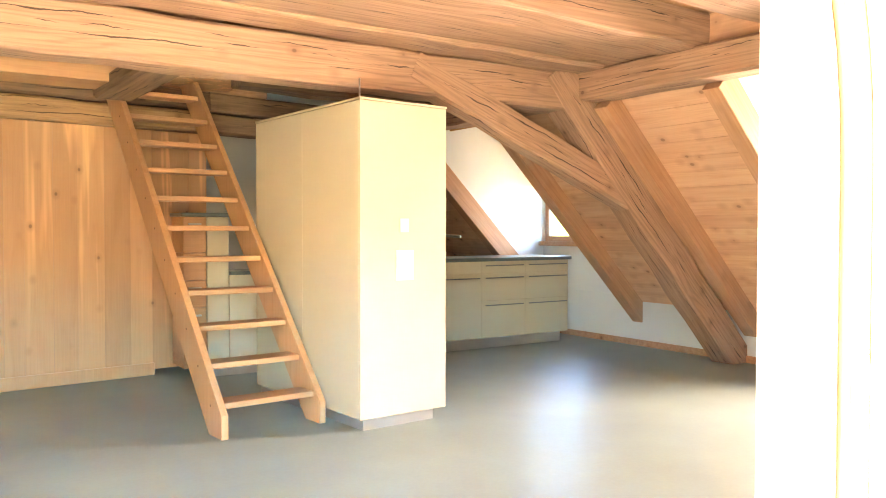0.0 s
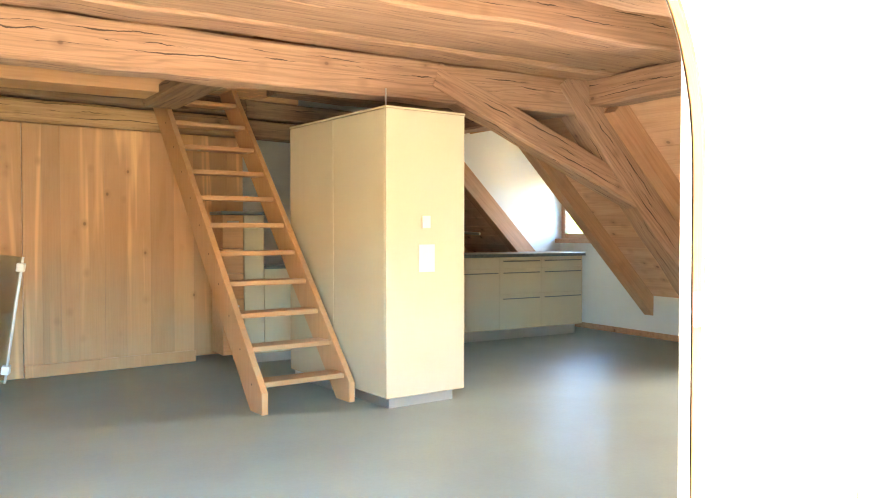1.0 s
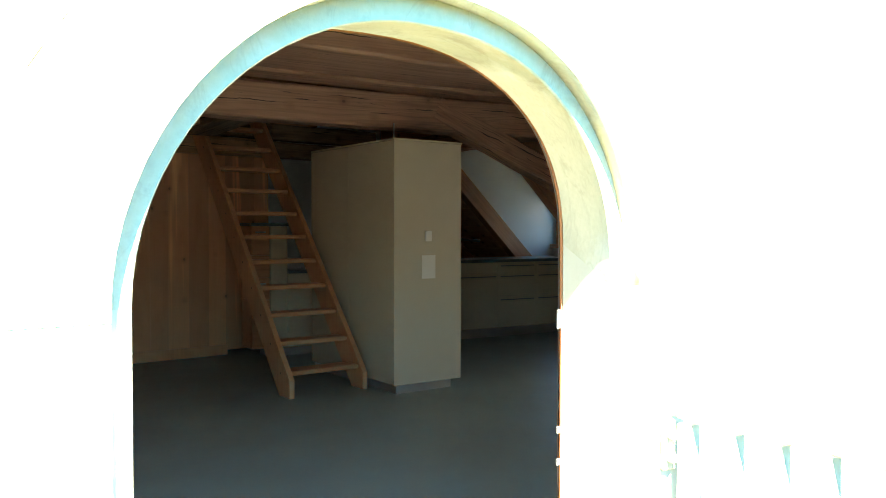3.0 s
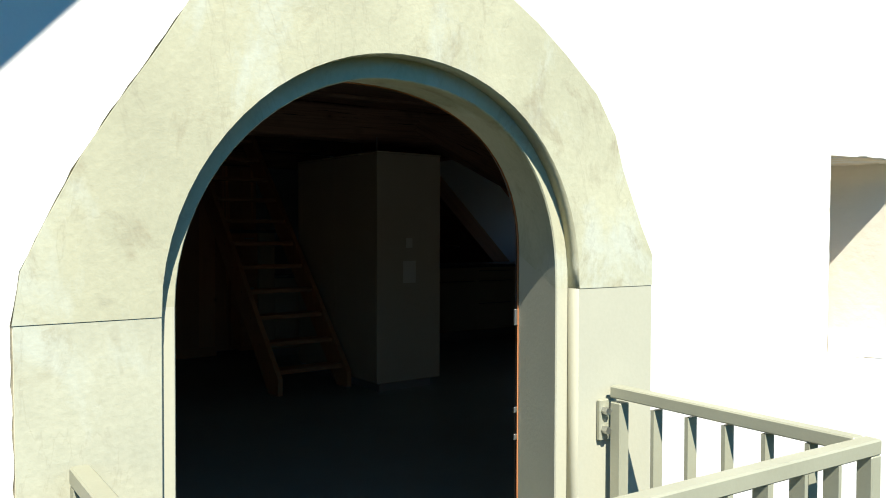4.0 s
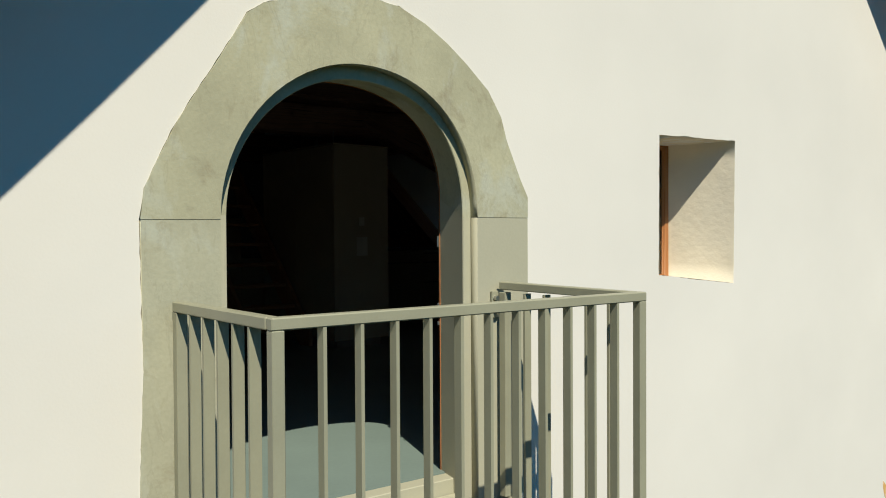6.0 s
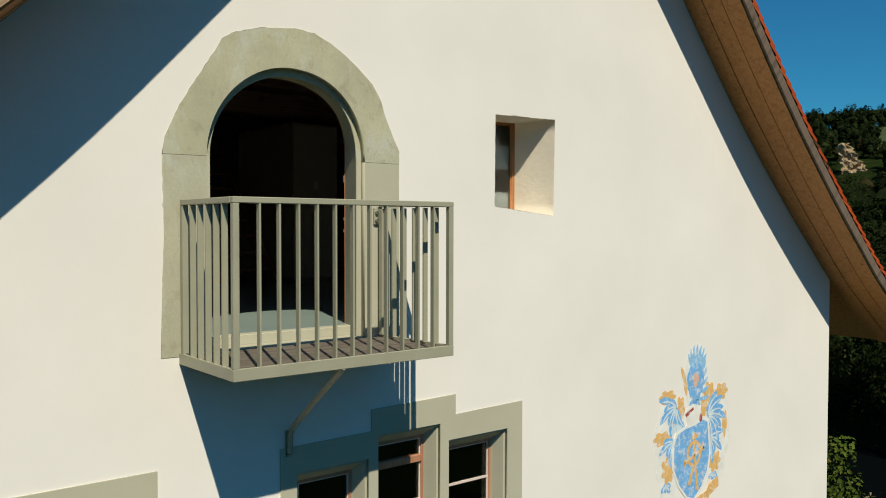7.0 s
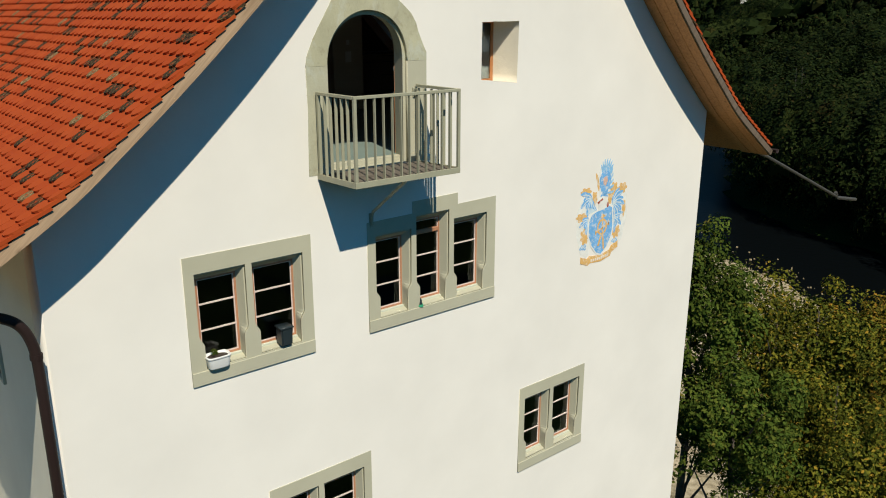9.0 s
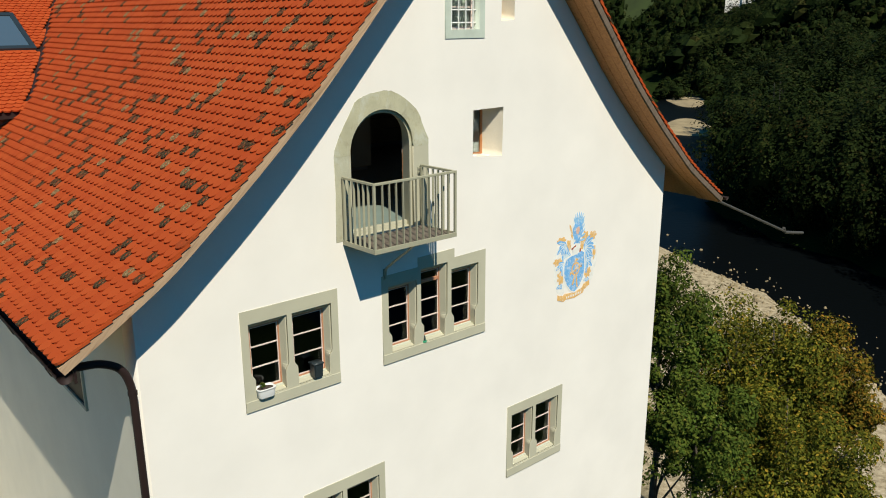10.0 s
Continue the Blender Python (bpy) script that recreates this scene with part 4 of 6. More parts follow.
# dormers: white cheeks, ceiling, window
def dormer(y0, y1, n, ceil_z):
    xw = 6.68
    for k, y in enumerate((y0 - 0.05, y1)):
        setting(f"wall_dormer_{n}_{k + 1}", plate([(KNEE, SLOPE0 + 0.02), (xw, SLOPE0 + 0.02), (xw, ceil_z), (KNEE + SLOPE0 - ceil_z, ceil_z)], [], y, y + 0.05), M["inner_white"], "white plastered dormer cheek")
    setting(f"ceiling_dormer_{n}", box((KNEE + SLOPE0 - ceil_z + 0.09, y0 - 0.05, ceil_z), (xw, y1 + 0.05, ceil_z + 0.05)), M["inner_white"], "white dormer ceiling")
    wz0, wz1 = 1.16, 1.95
    bm = box((KNEE, y0 - 0.05, 0.562), (xw + 0.1, y1 + 0.05, wz0))
    add_box(bm, (xw, y0 - 0.05, wz1), (xw + 0.1, y1 + 0.05, ceil_z + 0.05))
    add_box(bm, (xw, y0 - 0.05, wz0), (xw + 0.1, y0 + 0.5, wz1))
    add_box(bm, (xw, y1 - 0.02, wz0), (xw + 0.1, y1 + 0.05, wz1))
    setting(f"wall_dormer_{n}_front", bm, M["inner_white"], "white dormer front wall")
    win = empty(f"window_dormer_{n}", (xw, y0, wz0), "bright wooden dormer window with glazing bars", "window", kind="structure")
    a, b = y0 + 0.5, y1 - 0.02
    for p, q in (((xw - 0.02, a, wz0), (xw + 0.05, b, wz0 + 0.07)), ((xw - 0.02, a, wz1 - 0.07), (xw + 0.05, b, wz1)), ((xw - 0.02, a, wz0 + 0.07), (xw + 0.05, a + 0.07, wz1 - 0.07)), ((xw - 0.02, b - 0.07, wz0 + 0.07), (xw + 0.05, b, wz1 - 0.07))):
        part("window_frame", box(p, q, bevel=0.005), M["rafter"], win)
    part("window_sill", box((xw - 0.12, a - 0.12, wz0 - 0.055), (xw, b + 0.02, wz0), bevel=0.005), M["rafter"], win, "wooden sill")
    part("glazing_bar", box((xw, a + 0.07, 1.62), (xw + 0.03, b - 0.07, 1.645)), M["rafter"], win)
    part("glazing_bar", box((xw, (a + b) / 2 - 0.02, wz0 + 0.07), (xw + 0.03, (a + b) / 2 + 0.02, wz1 - 0.07)), M["rafter"], win)
    pane = part("pane", box((xw + 0.012, a + 0.07, wz0 + 0.07), (xw + 0.016, b - 0.07, wz1 - 0.07)), M["glass"], win)
    pane.visible_shadow = False


dormer(*DORMER, 1, 2.62)
dormer(*DORMER2, 2, 2.62)

# purlin, truss and joists
TY = 4.97
tagged(beam((4.55, 0.6, 2.50), (4.55, 9.5, 2.50), 0.24, 0.24, M["beam_x"], "purlin", wander=0.008, seed=3), "old hewn purlin carrying the ceiling joists", "beam", kind="structure")
tagged(beam((-0.7, TY, 2.45), (4.45, TY, 2.45), 0.27, 0.31, M["beam_x"], "tie_beam", wander=0.01, seed=4), "old hewn tie beam with long drying cracks", "beam", kind="structure")
tagged(beam((4.20, TY - 0.02, 2.62), (6.62, TY - 0.08, 0.0), 0.26, 0.30, M["beam_x"], "strut", wander=0.01, seed=5), "heavy hewn sloping strut standing on the floor", "beam", kind="structure")
tagged(beam((2.85, TY - 0.04, 2.50), (5.15, TY - 0.05, 1.58), 0.19, 0.24, M["beam_x"], "brace", wander=0.008, seed=6), "hewn diagonal brace between tie beam and strut", "beam", kind="structure")
for i, y in enumerate((0.95, 1.9, 2.85, 3.80, 4.70)):
    tagged(beam((-0.45, y, 2.75), (4.80, y, 2.75 if i < 4 else 2.728), 0.34, 0.27, M["beam_x"], "ceiling_joist", wander=0.012, seed=10 + i), "old hewn ceiling joist with cracks and knots", "joist", "ceiling joists", "structure")
tagged(beam((-0.45, 4.25, 2.757), (4.80, 4.25, 2.757), 0.55, 0.25, M["beam_x"], "ceiling_joist", wander=0.006, seed=16), "broad old hewn ceiling joist with cracks", "joist", "ceiling joists", "structure")
# darker wood than the front joists: the shade is put into the colour
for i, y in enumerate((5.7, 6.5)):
    tagged(beam((2.1, y, 2.62), (4.62, y, 2.62), 0.26, 0.24, M["beam_dark_or_shaded"], "ceiling_joist", wander=0.012, seed=20 + i), "old ceiling joist, its shade put into the dark colour", "joist", "ceiling joists", "structure")
bm = bmesh.new()
for i in range(36):
    y0 = 0.5 + i * 0.2
    add_box(bm, (-0.45, y0, 2.86), (4.7, y0 + 0.196, 2.885)) if y0 < 5.0 else add_box(bm, (2.1, y0, 2.76), (4.7, y0 + 0.196, 2.785))
setting("ceiling", bm, M["ceil"], "boarded timber ceiling between old joists")
setting("ceiling_infill", box((4.585, 0.5, 2.6), (4.615, 9.4, 2.9)), M["boards"], "board infill above the purlin")
setting("ceiling_hatch", box((0.0, 5.0, 3.2), (2.2, 9.0, 3.25)), M["ceil"], "boarded ceiling over the ladder hatch")
KNEE_W = 2 * RIDGE - KNEE
setting("wall_attic_west", box((KNEE_W - 0.1, 0.62, 0), (KNEE_W, 12, 0.56)), M["inner_white"], "low white knee wall on the west side")
bm = bmesh.new()
for i in range(17):
    d0, d1 = i * 0.17, i * 0.17 + 0.166
    pts = [(KNEE_W - 0.02 + d * math.sqrt(0.5), SLOPE0 - 0.02 + d * math.sqrt(0.5)) for d in (d0, d1)]
    vs = [bm.verts.new((x - t * 0.707, y, z + t * 0.707)) for x, z in pts for t in (0.0, 0.022) for y in (0.62, 12.0)]
    for q in ((0, 1, 5, 4), (2, 6, 7, 3), (0, 4, 6, 2), (1, 3, 7, 5), (0, 2, 3, 1), (4, 5, 7, 6)):
        bm.faces.new([vs[j] for j in q])
bmesh.ops.recalc_face_normals(bm, faces=bm.faces)
setting("ceiling_slope_west", bm, M["boards"], "spruce boarding of the west slope")
setting("wall_attic_north", box((1.0, 9.4, 0), (6.8, 9.5, 3.0)), M["inner_white"], "white plastered rear wall of the attic")


# panelled partition
def turned(x, y, deg):
    return Matrix.Translation((x, y, 0)) @ Matrix.Rotation(radians(deg), 4, "Z")


PT = turned(0.12, 7.14, 6.0)
panel = empty("wall_panel", (0.12, 7.14, 0), "vertical softwood board partition with knots and skirting", "wall", kind="structure")
prng = random.Random(2)
x = 0.0
k = 0
while x < 1.98:
    w = prng.choice((0.15, 0.19, 0.22, 0.26))
    w = 2.0 - x if x + w > 1.9 else w
    part("board", box((x + 0.0005, 0.001 * (k % 2), 0.05), (x + w - 0.0005, 0.03, 2.19), PT), M["panel"], panel)
    x += w
    k += 1
part("skirting", box((0, -0.018, 0), (1.5, 0.0, 0.11), PT, 0.004), M["panel"], panel)
tagged(beam(PT @ Vector((-0.9, 0.02, 2.29)), PT @ Vector((2.0, 0.02, 2.29)), 0.2, 0.19, M["beam_old"], "wall_beam", wander=0.008, seed=31), "old log over the board partition", "beam", kind="structure")
# the logs carried on in dark wood that paints the passage's shade
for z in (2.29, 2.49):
    tagged(beam(PT @ Vector((2.01, 0.02, z)), PT @ Vector((3.4, 0.02, z)), 0.2, 0.18, M["beam_dark_or_shaded"], "wall_beam", wander=0.008, seed=33), "old log over the passage behind the ladder, shade put into its colour", "beam", kind="structure")
tagged(beam(PT @ Vector((-0.75, 0.02, 2.49)), PT @ Vector((2.0, 0.02, 2.49)), 0.2, 0.17, M["beam_dark_or_shaded"], "wall_beam", wander=0.008, seed=32), "old log over the board partition", "beam", kind="structure")
setting("wall_partition", box((-1.3, 0.022, 0), (-0.002, 0.082, 2.19), PT), M["panel"], "board wall set back beside the partition")
setting("wall_partition_top", box((-0.4, -0.05, 2.58), (2.6, 0.03, 3.1), PT), M["ceil"], "boarding above the logs")
setting("trim_hatch", box((-1.6, 5.9, 2.345), (1.21, 6.3, 2.62)), M["larch"], "plain boxed wooden trimmer beside the ladder hatch")
tagged(beam((1.16, 5.10, 2.38), (1.10, 6.38, 2.35), 0.30, 0.12, M["beam_dark_or_shaded"], "hatch_timber", wander=0.005, seed=41), "short brown timber beside the ladder hatch", "beam", kind="structure")
setting("ceiling_landing", box((1.2, 6.6, 2.6), (2.3, 7.3, 2.64)), M["panel"], "wooden lining behind the ladder head")

# ladder
LT = turned(1.376, 4.756, 5.02)
ladder = empty("loft_ladder", (1.376, 4.756, 0), "light wooden loft ladder with eleven treads", "ladder")
RISE, GO, LW, TH, FIRST = 0.2246, 0.1987, 0.741, 0.0475, 0.21
lean = GO / RISE
for u in (0.0, LW - TH):
    top = 2.66
    prof = [(-0.016, 0.0), (-0.016, 0.15), (0.045 + (top - FIRST) * lean, top), (0.365 + (top - FIRST) * lean, top), (0.365 - FIRST * lean, 0.0)]
    bm = bmesh.new()
    a = [bm.verts.new(LT @ Vector((u, v, z))) for v, z in prof]
    b = [bm.verts.new(LT @ Vector((u + TH, v, z))) for v, z in prof]
    bm.faces.new(a)
    bm.faces.new(b[::-1])
    for i in range(len(a)):
        j = (i + 1) % len(a)
        bm.faces.new((a[i], b[i], b[j], a[j]))
    bmesh.ops.recalc_face_normals(bm, faces=bm.faces)
    bmesh.ops.bevel(bm, geom=list(bm.edges), offset=0.003, segments=1, affect="EDGES")
    part("stringer", bm, M["stringer"], ladder)
for i in range(11):
    z, v = FIRST + RISE * i, GO * i
    part("tread", box((TH, v + 0.063, z - 0.038), (LW - TH, v + 0.25, z), LT, 0.004), M["larch"], ladder)
    for u in (-0.002, LW + 0.0005):
        part("dowel", cyl(LT @ Vector((u, v + 0.15, z - 0.02)), LT @ Vector((u + 0.0015, v + 0.15, z - 0.02)), 0.008, n=8), M["beam_dark_or_shaded"], ladder, "dark screw plug")

# tall cupboard
CT = turned(2.185, 4.440, 4.34)
cab = empty("tall_cupboard", (2.185, 4.440, 0), "tall cream lacquered cupboard standing on the grey floor", "cupboard")
CW, CD, CH = 0.700, 1.528, 2.155
part("body", box((0.02, 0.02, 0.10), (CW - 0.002, CD, CH - 0.02), CT), M["cream"], cab)
part("end_panel", box((0.0, 0.0, 0.075), (CW, 0.02, CH - 0.018), CT, 0.002), M["cream"], cab)
part("top_panel", box((-0.005, -0.005, CH - 0.016), (CW + 0.005, CD, CH), CT, 0.002), M["cream"], cab)
for v0, v1 in ((0.022, 0.770), (0.774, CD)):
    part("door", box((0.0, v0, 0.08), (0.019, v1, CH - 0.02), CT, 0.002), M["cream"], cab)
part("plinth", box((0.04, 0.03, 0.0), (CW - 0.09, CD, 0.075), CT), M["plinth"], cab, "brushed metal plinth")
part("rod", cyl(CT @ Vector((0.01, 0.02, CH)), CT @ Vector((0.01, 0.02, CH + 0.12)), 0.006, n=6), M["chrome"], cab, "thin metal rod")
part("switch", box((0.31, -0.008, 1.29), (0.38, 0.0, 1.38), CT, 0.002), M["paper"], cab, "white switch plate")
part("notice", box((0.28, -0.004, 0.97), (0.42, -0.001, 1.17), CT), M["paper"], cab, "white sheet on the panel")

# kitchen run by the dormer
counter_x0, counter_x1, cy = 3.5, 6.23, 6.88
run = empty("kitchen_base_cabinet", (counter_x0, cy, 0), "cream kitchen base cabinets with long bar handles", "cabinet")
part("body", box((counter_x0, cy + 0.02, 0.12), (counter_x1, cy + 0.62, 0.96)), M["cream"], run)
part("plinth", box((counter_x0, cy + 0.08, 0.0), (counter_x1 - 0.05, cy + 0.6, 0.12)), M["plinth"], run)
for x0, x1, rows_z in ((3.5, 4.28, ((0.125, 0.825), (0.83, 0.96))), (4.28, 4.97, ((0.125, 0.825), (0.83, 0.96))), (4.97, 5.58, ((0.125, 0.525), (0.53, 0.825), (0.83, 0.96))), (5.58, 6.23, ((0.125, 0.525), (0.53, 0.825), (0.83, 0.96)))):
    for z0, z1 in rows_z:
        f = part("drawer", box((x0 + 0.0006, cy, z0 + 0.001), (x1 - 0.0006, cy + 0.02, z1 + 0.003 if z1 < 0.95 else z1), bevel=0.001), M["cream"], run)
        if x0 > 4.9 or z1 < 0.9:
            part("handle", cyl((x0 + 0.04, cy - 0.022, z1 - 0.045), (x1 - 0.04, cy - 0.022, z1 - 0.045), 0.007, n=6), M["handle"], f, "dark steel bar handle")
wt = empty("worktop", (counter_x0, cy, 0.96), "dark grey-green stone worktop with sink", "worktop")
part("slab", box((counter_x0, cy - 0.02, 0.962), (counter_x1 + 0.04, cy + 0.66, 1.0), bevel=0.003), M["worktop"], wt)
part("sink", box((4.5, cy + 0.12, 1.0), (5.0, cy + 0.5, 1.004), bevel=0.002), M["chrome"], wt)
part("tap", tube([(4.72, cy + 0.54, 1.0), (4.72, cy + 0.54, 1.22), (4.74, cy + 0.50, 1.25), (4.9, cy + 0.3, 1.23)], 0.016), M["chrome"], wt, "steel kitchen tap")

def leaf_material(name, stops, broad=0.8):
    m, nt, b = shader(name, 0.75, 0, 0.05)
    g = nt.nodes.new("ShaderNodeNewGeometry")
    c = ramp(nt, g.outputs["Random Per Island"], stops)
    c = mix(nt, 0.6, c, ramp(nt, noise_of(nt, coords(nt), broad, 4), [(0.3, grey(0.22)), (0.7, grey(0.74))]), "OVERLAY")
    nt.links.new(c, b.inputs["Base Color"])
    return m


M["leaf"] = leaf_material("olive_leaves", [(0.0, (0.034, 0.046, 0.006)), (0.5, (0.080, 0.088, 0.010)), (0.88, (0.17, 0.152, 0.017)), (1.0, (0.28, 0.165, 0.020))])
M["leaf_orange"] = leaf_material("autumn_leaves", [(0.0, (0.050, 0.055, 0.007)), (0.4, (0.110, 0.095, 0.011)), (0.8, (0.21, 0.130, 0.016)), (1.0, (0.31, 0.150, 0.020))])
M["leaf_green"] = leaf_material("green_leaves", [(0.0, (0.0329, 0.0570, 0.0088)), (0.6, (0.0585, 0.0860, 0.0125)), (0.95, (0.0955, 0.1135, 0.0175)), (1.0, (0.1608, 0.1316, 0.0256))])
# leaf colours darkened all over to hold the shade of the backlit woods
M["wood_leaf"] = leaf_material("shaded_woodland_leaves", [(0.0, (0.0062, 0.012, 0.0023)), (0.6, (0.0125, 0.0215, 0.0046)), (0.93, (0.025, 0.033, 0.007)), (1.0, (0.038, 0.027, 0.0085))], 0.09)
M["bar_sand"] = plain("pale_river_sand", (0.31, 0.245, 0.14), 0.95, 0.3, 0.35, 3, 0.4)
M["birch"] = plain("birch_bark", (0.055, 0.05, 0.04), 0.85, 0.4, 2.0, 12, 0.3)
M["bark"] = plain("bark", (0.12, 0.10, 0.08), 0.9, 0.35, 6, 50, 0.6)


def leaf_quads(V, F, c, r, count, size, rng, flat=1.0, dens=70, lobe=(0.18, 0.36), even=False, soft=0.0):
    """Leaves scattered in uneven clumps through an ellipsoid crown; even: round clumps of one size in all directions."""
    lobes = []
    for _ in range(max(6, count // dens)):
        d = Vector((rng.gauss(0, 1), rng.gauss(0, 1), rng.gauss(0, 0.8))).normalized()
        k = rng.uniform(0.45, 1.0)
        lobes.append((Vector(c) + Vector((d.x * r[0], d.y * r[1], d.z * r[2])) * k, rng.uniform(*lobe)))
    ax, ay, az = (r[0], r[0], r[0]) if even else (r[0], r[1], r[2] * flat)
    for _ in range(count):
        lc, lr = rng.choice(lobes)
        d = Vector((rng.gauss(0, 1), rng.gauss(0, 1), rng.gauss(0, 1))).normalized()
        p = lc + Vector((d.x * ax, d.y * ay, d.z * az)) * lr * rng.uniform(0.6, 1.0)
        nrm = (d + Vector((rng.uniform(-0.7, 0.7), rng.uniform(-0.7, 0.7), rng.uniform(-0.2, 0.9)))).normalized()
        if soft:
            out = Vector(((p.x - c[0]) / r[0], (p.y - c[1]) / r[1], (p.z - c[2]) / r[2] + 0.25)).normalized()
            nrm = (out * soft + nrm * (1 - soft)).normalized()
        a = nrm.orthogonal().normalized()
        a = Matrix.Rotation(rng.uniform(0, 6.28), 3, nrm) @ a
        b = nrm.cross(a)
        s = size * rng.uniform(0.6, 1.3)
        base = len(V)
        V += [tuple(p - a * s), tuple(p - b * s * 0.55 + nrm * s * 0.15), tuple(p + a * s), tuple(p + b * s * 0.55 + nrm * s * 0.15)]
        F.append((base, base + 1, base + 2, base + 3))


CORE_V = [(math.cos(a) * math.cos(e), math.sin(a) * math.cos(e), math.sin(e)) for e in (-0.9, -0.3, 0.3, 0.9) for a in [2 * math.pi * (k + 0.5 * (e > 0)) / 8 for k in range(8)]] + [(0, 0, 1)]
CORE_F = [(j * 8 + k, j * 8 + (k + 1) % 8, j * 8 + 8 + (k + 1) % 8, j * 8 + 8 + k) for j in range(3) for k in range(8)] + [(24 + k, 24 + (k + 1) % 8, 32) for k in range(8)]


def leaf_core(V, F, c, r, rng):
    """The dense inside of a far crown, uneven all round, over which its leaf clumps lie."""
    base = len(V)
    for x, y, z in CORE_V:
        k = rng.uniform(0.36, 0.62)
        V.append((c[0] + r[0] * x * k, c[1] + r[1] * y * k, c[2] + r[2] * z * k))
    F += [tuple(i + base for i in f) for f in CORE_F]





# kitchen end unit behind the ladder
ku = empty("end_unit", (1.78, 6.85, 0), "half-height cream kitchen unit with dark top behind the ladder", "cabinet")
LOW_TOP = 0.90
part("body", box((1.953, 6.86, 0.09), (2.145, 7.2, 1.415)), M["cream"], ku)
part("low_body", box((2.147, 6.86, 0.09), (2.75, 7.2, LOW_TOP)), M["cream"], ku)
part("front", box((1.953, 6.84, 0.10), (2.145, 6.86, 1.41), bevel=0.002), M["cream"], ku)
part("front", box((2.149, 6.84, 0.10), (2.75, 6.86, LOW_TOP), bevel=0.002), M["cream"], ku)
part("low_top", box((2.147, 6.80, LOW_TOP + 0.002), (2.75, 7.2, LOW_TOP + 0.035), bevel=0.003), M["worktop"], ku, "lower dark stone top")
part("plinth", box((1.953, 6.90, 0.0), (2.75, 7.2, 0.09)), M["plinth"], ku)
part("top", box((1.73, 6.82, 1.42), (2.155, 7.2, 1.45), bevel=0.003), M["worktop"], ku, "dark stone top")
for k, (z0, z1) in enumerate(((0.1, 0.62), (0.625, 0.86), (0.865, 1.10), (1.105, 1.415))):
    d = part("drawer", box((1.75, 6.85, z0), (1.948, 7.20, z1), bevel=0.002), M["larch"], ku, "wooden drawer front")
    part("handle", box((1.79, 6.825, z1 - 0.07), (1.90, 6.845, z1 - 0.055), bevel=0.002), M["chrome"], d, "small steel handle")

# dark glass panels leaning at the end of the partition
GM = Matrix.Translation((-0.062, 6.72, 0.045)) @ Matrix.Rotation(radians(-10), 4, "Z") @ Matrix.Rotation(radians(8), 4, "Y")
screen = empty("glass_screen", (0.0, 6.72, 0), "folded dark glass screen panels leaning beside the partition", "screen")
for k in range(3):
    y0 = 0.03 * k
    part("panel", box((-0.42, y0, 0.0), (0.0, y0 + 0.010, 1.02), GM, 0.002), M["tint_glass"], screen)
    part("edge_profile", box((0.0, y0 - 0.002, 0.0), (0.012, y0 + 0.012, 1.02), GM), M["chrome"], screen, "aluminium edge")
for z in (0.07, 0.90):
    part("clamp", box((-0.03, -0.02, z), (0.03, 0.088, z + 0.07), GM, 0.006), M["white_plastic"], screen, "white plastic clamp")

# small wall lamp on the board wall
lm, lnt, lb = shader("lamp_glow", 0.4)
lb.inputs["Base Color"].default_value = (1, 0.75, 0.45, 1)
lb.inputs["Emission Color"].default_value = (1, 0.62, 0.28, 1)
lb.inputs["Emission Strength"].default_value = 0.12
lamp = empty("wall_lamp", (-0.43, 7.19, 1.7), "small lit wall lamp with two warm bulbs", "lamp")
part("base_plate", box((-0.46, 7.165, 1.62), (-0.40, 7.18, 1.92), bevel=0.004), M["chrome"], lamp)
for z in (1.68, 1.84):
    bm = bmesh.new()
    bmesh.ops.create_uvsphere(bm, u_segments=10, v_segments=8, radius=0.03, matrix=Matrix.Translation((-0.43, 7.13, z)))
    part("bulb", bm, lm, lamp, "glowing bulb", smooth=True)

# ---- outside details ----
# planter, dark pot and a small figure-free ornament on the sills
fb = empty("planter", (-2.42, -0.03, -2.25), "white rounded planter with a small green plant on the sill", "planter")
bm = bmesh.new()
a, b, c, d = -2.585, -2.265, -2.25, -2.095
bowl = [[bm.verts.new(((a + b) / 2 + math.copysign(abs(math.cos(t)) ** 0.45, math.cos(t)) * 0.15 * k, -0.015 + math.copysign(abs(math.sin(t)) ** 0.45, math.sin(t)) * 0.10 * k, z)) for t in [2 * math.pi * i / 28 for i in range(28)]]
        for k, z in ((0.84, c), (0.88, c + 0.010), (0.96, d - 0.035), (0.97, d - 0.028), (1.02, d - 0.026), (1.03, d - 0.004), (1.0, d), (0.93, d), (0.90, d - 0.03))]
bm.faces.new(bowl[0][::-1])
bm.faces.new(bowl[-1])
for p, q in zip(bowl, bowl[1:]):
    for k in range(28):
        bm.faces.new((p[k], p[(k + 1) % 28], q[(k + 1) % 28], q[k]))
part("bowl", bm, M["white_plastic"], fb, smooth=True)
bm = bmesh.new()
bm.faces.new([bm.verts.new(((a + b) / 2 + math.cos(t) * 0.130, -0.015 + math.sin(t) * 0.085, d - 0.022)) for t in [2 * math.pi * i / 24 for i in range(24)]])
part("soil", bm, M["soil"], fb)
V, F = [], []
leaf_quads(V, F, (-2.44, -0.02, d + 0.05), (0.07, 0.06, 0.07), 90, 0.02, random.Random(4))
mesh_of("plant", V, F, M["leaf_green"], fb)
bin_ = empty("plant_pot", (-1.50, 0.0, -2.25), "dark blue-black square pot standing on the sill", "pot")
bm = bmesh.new()
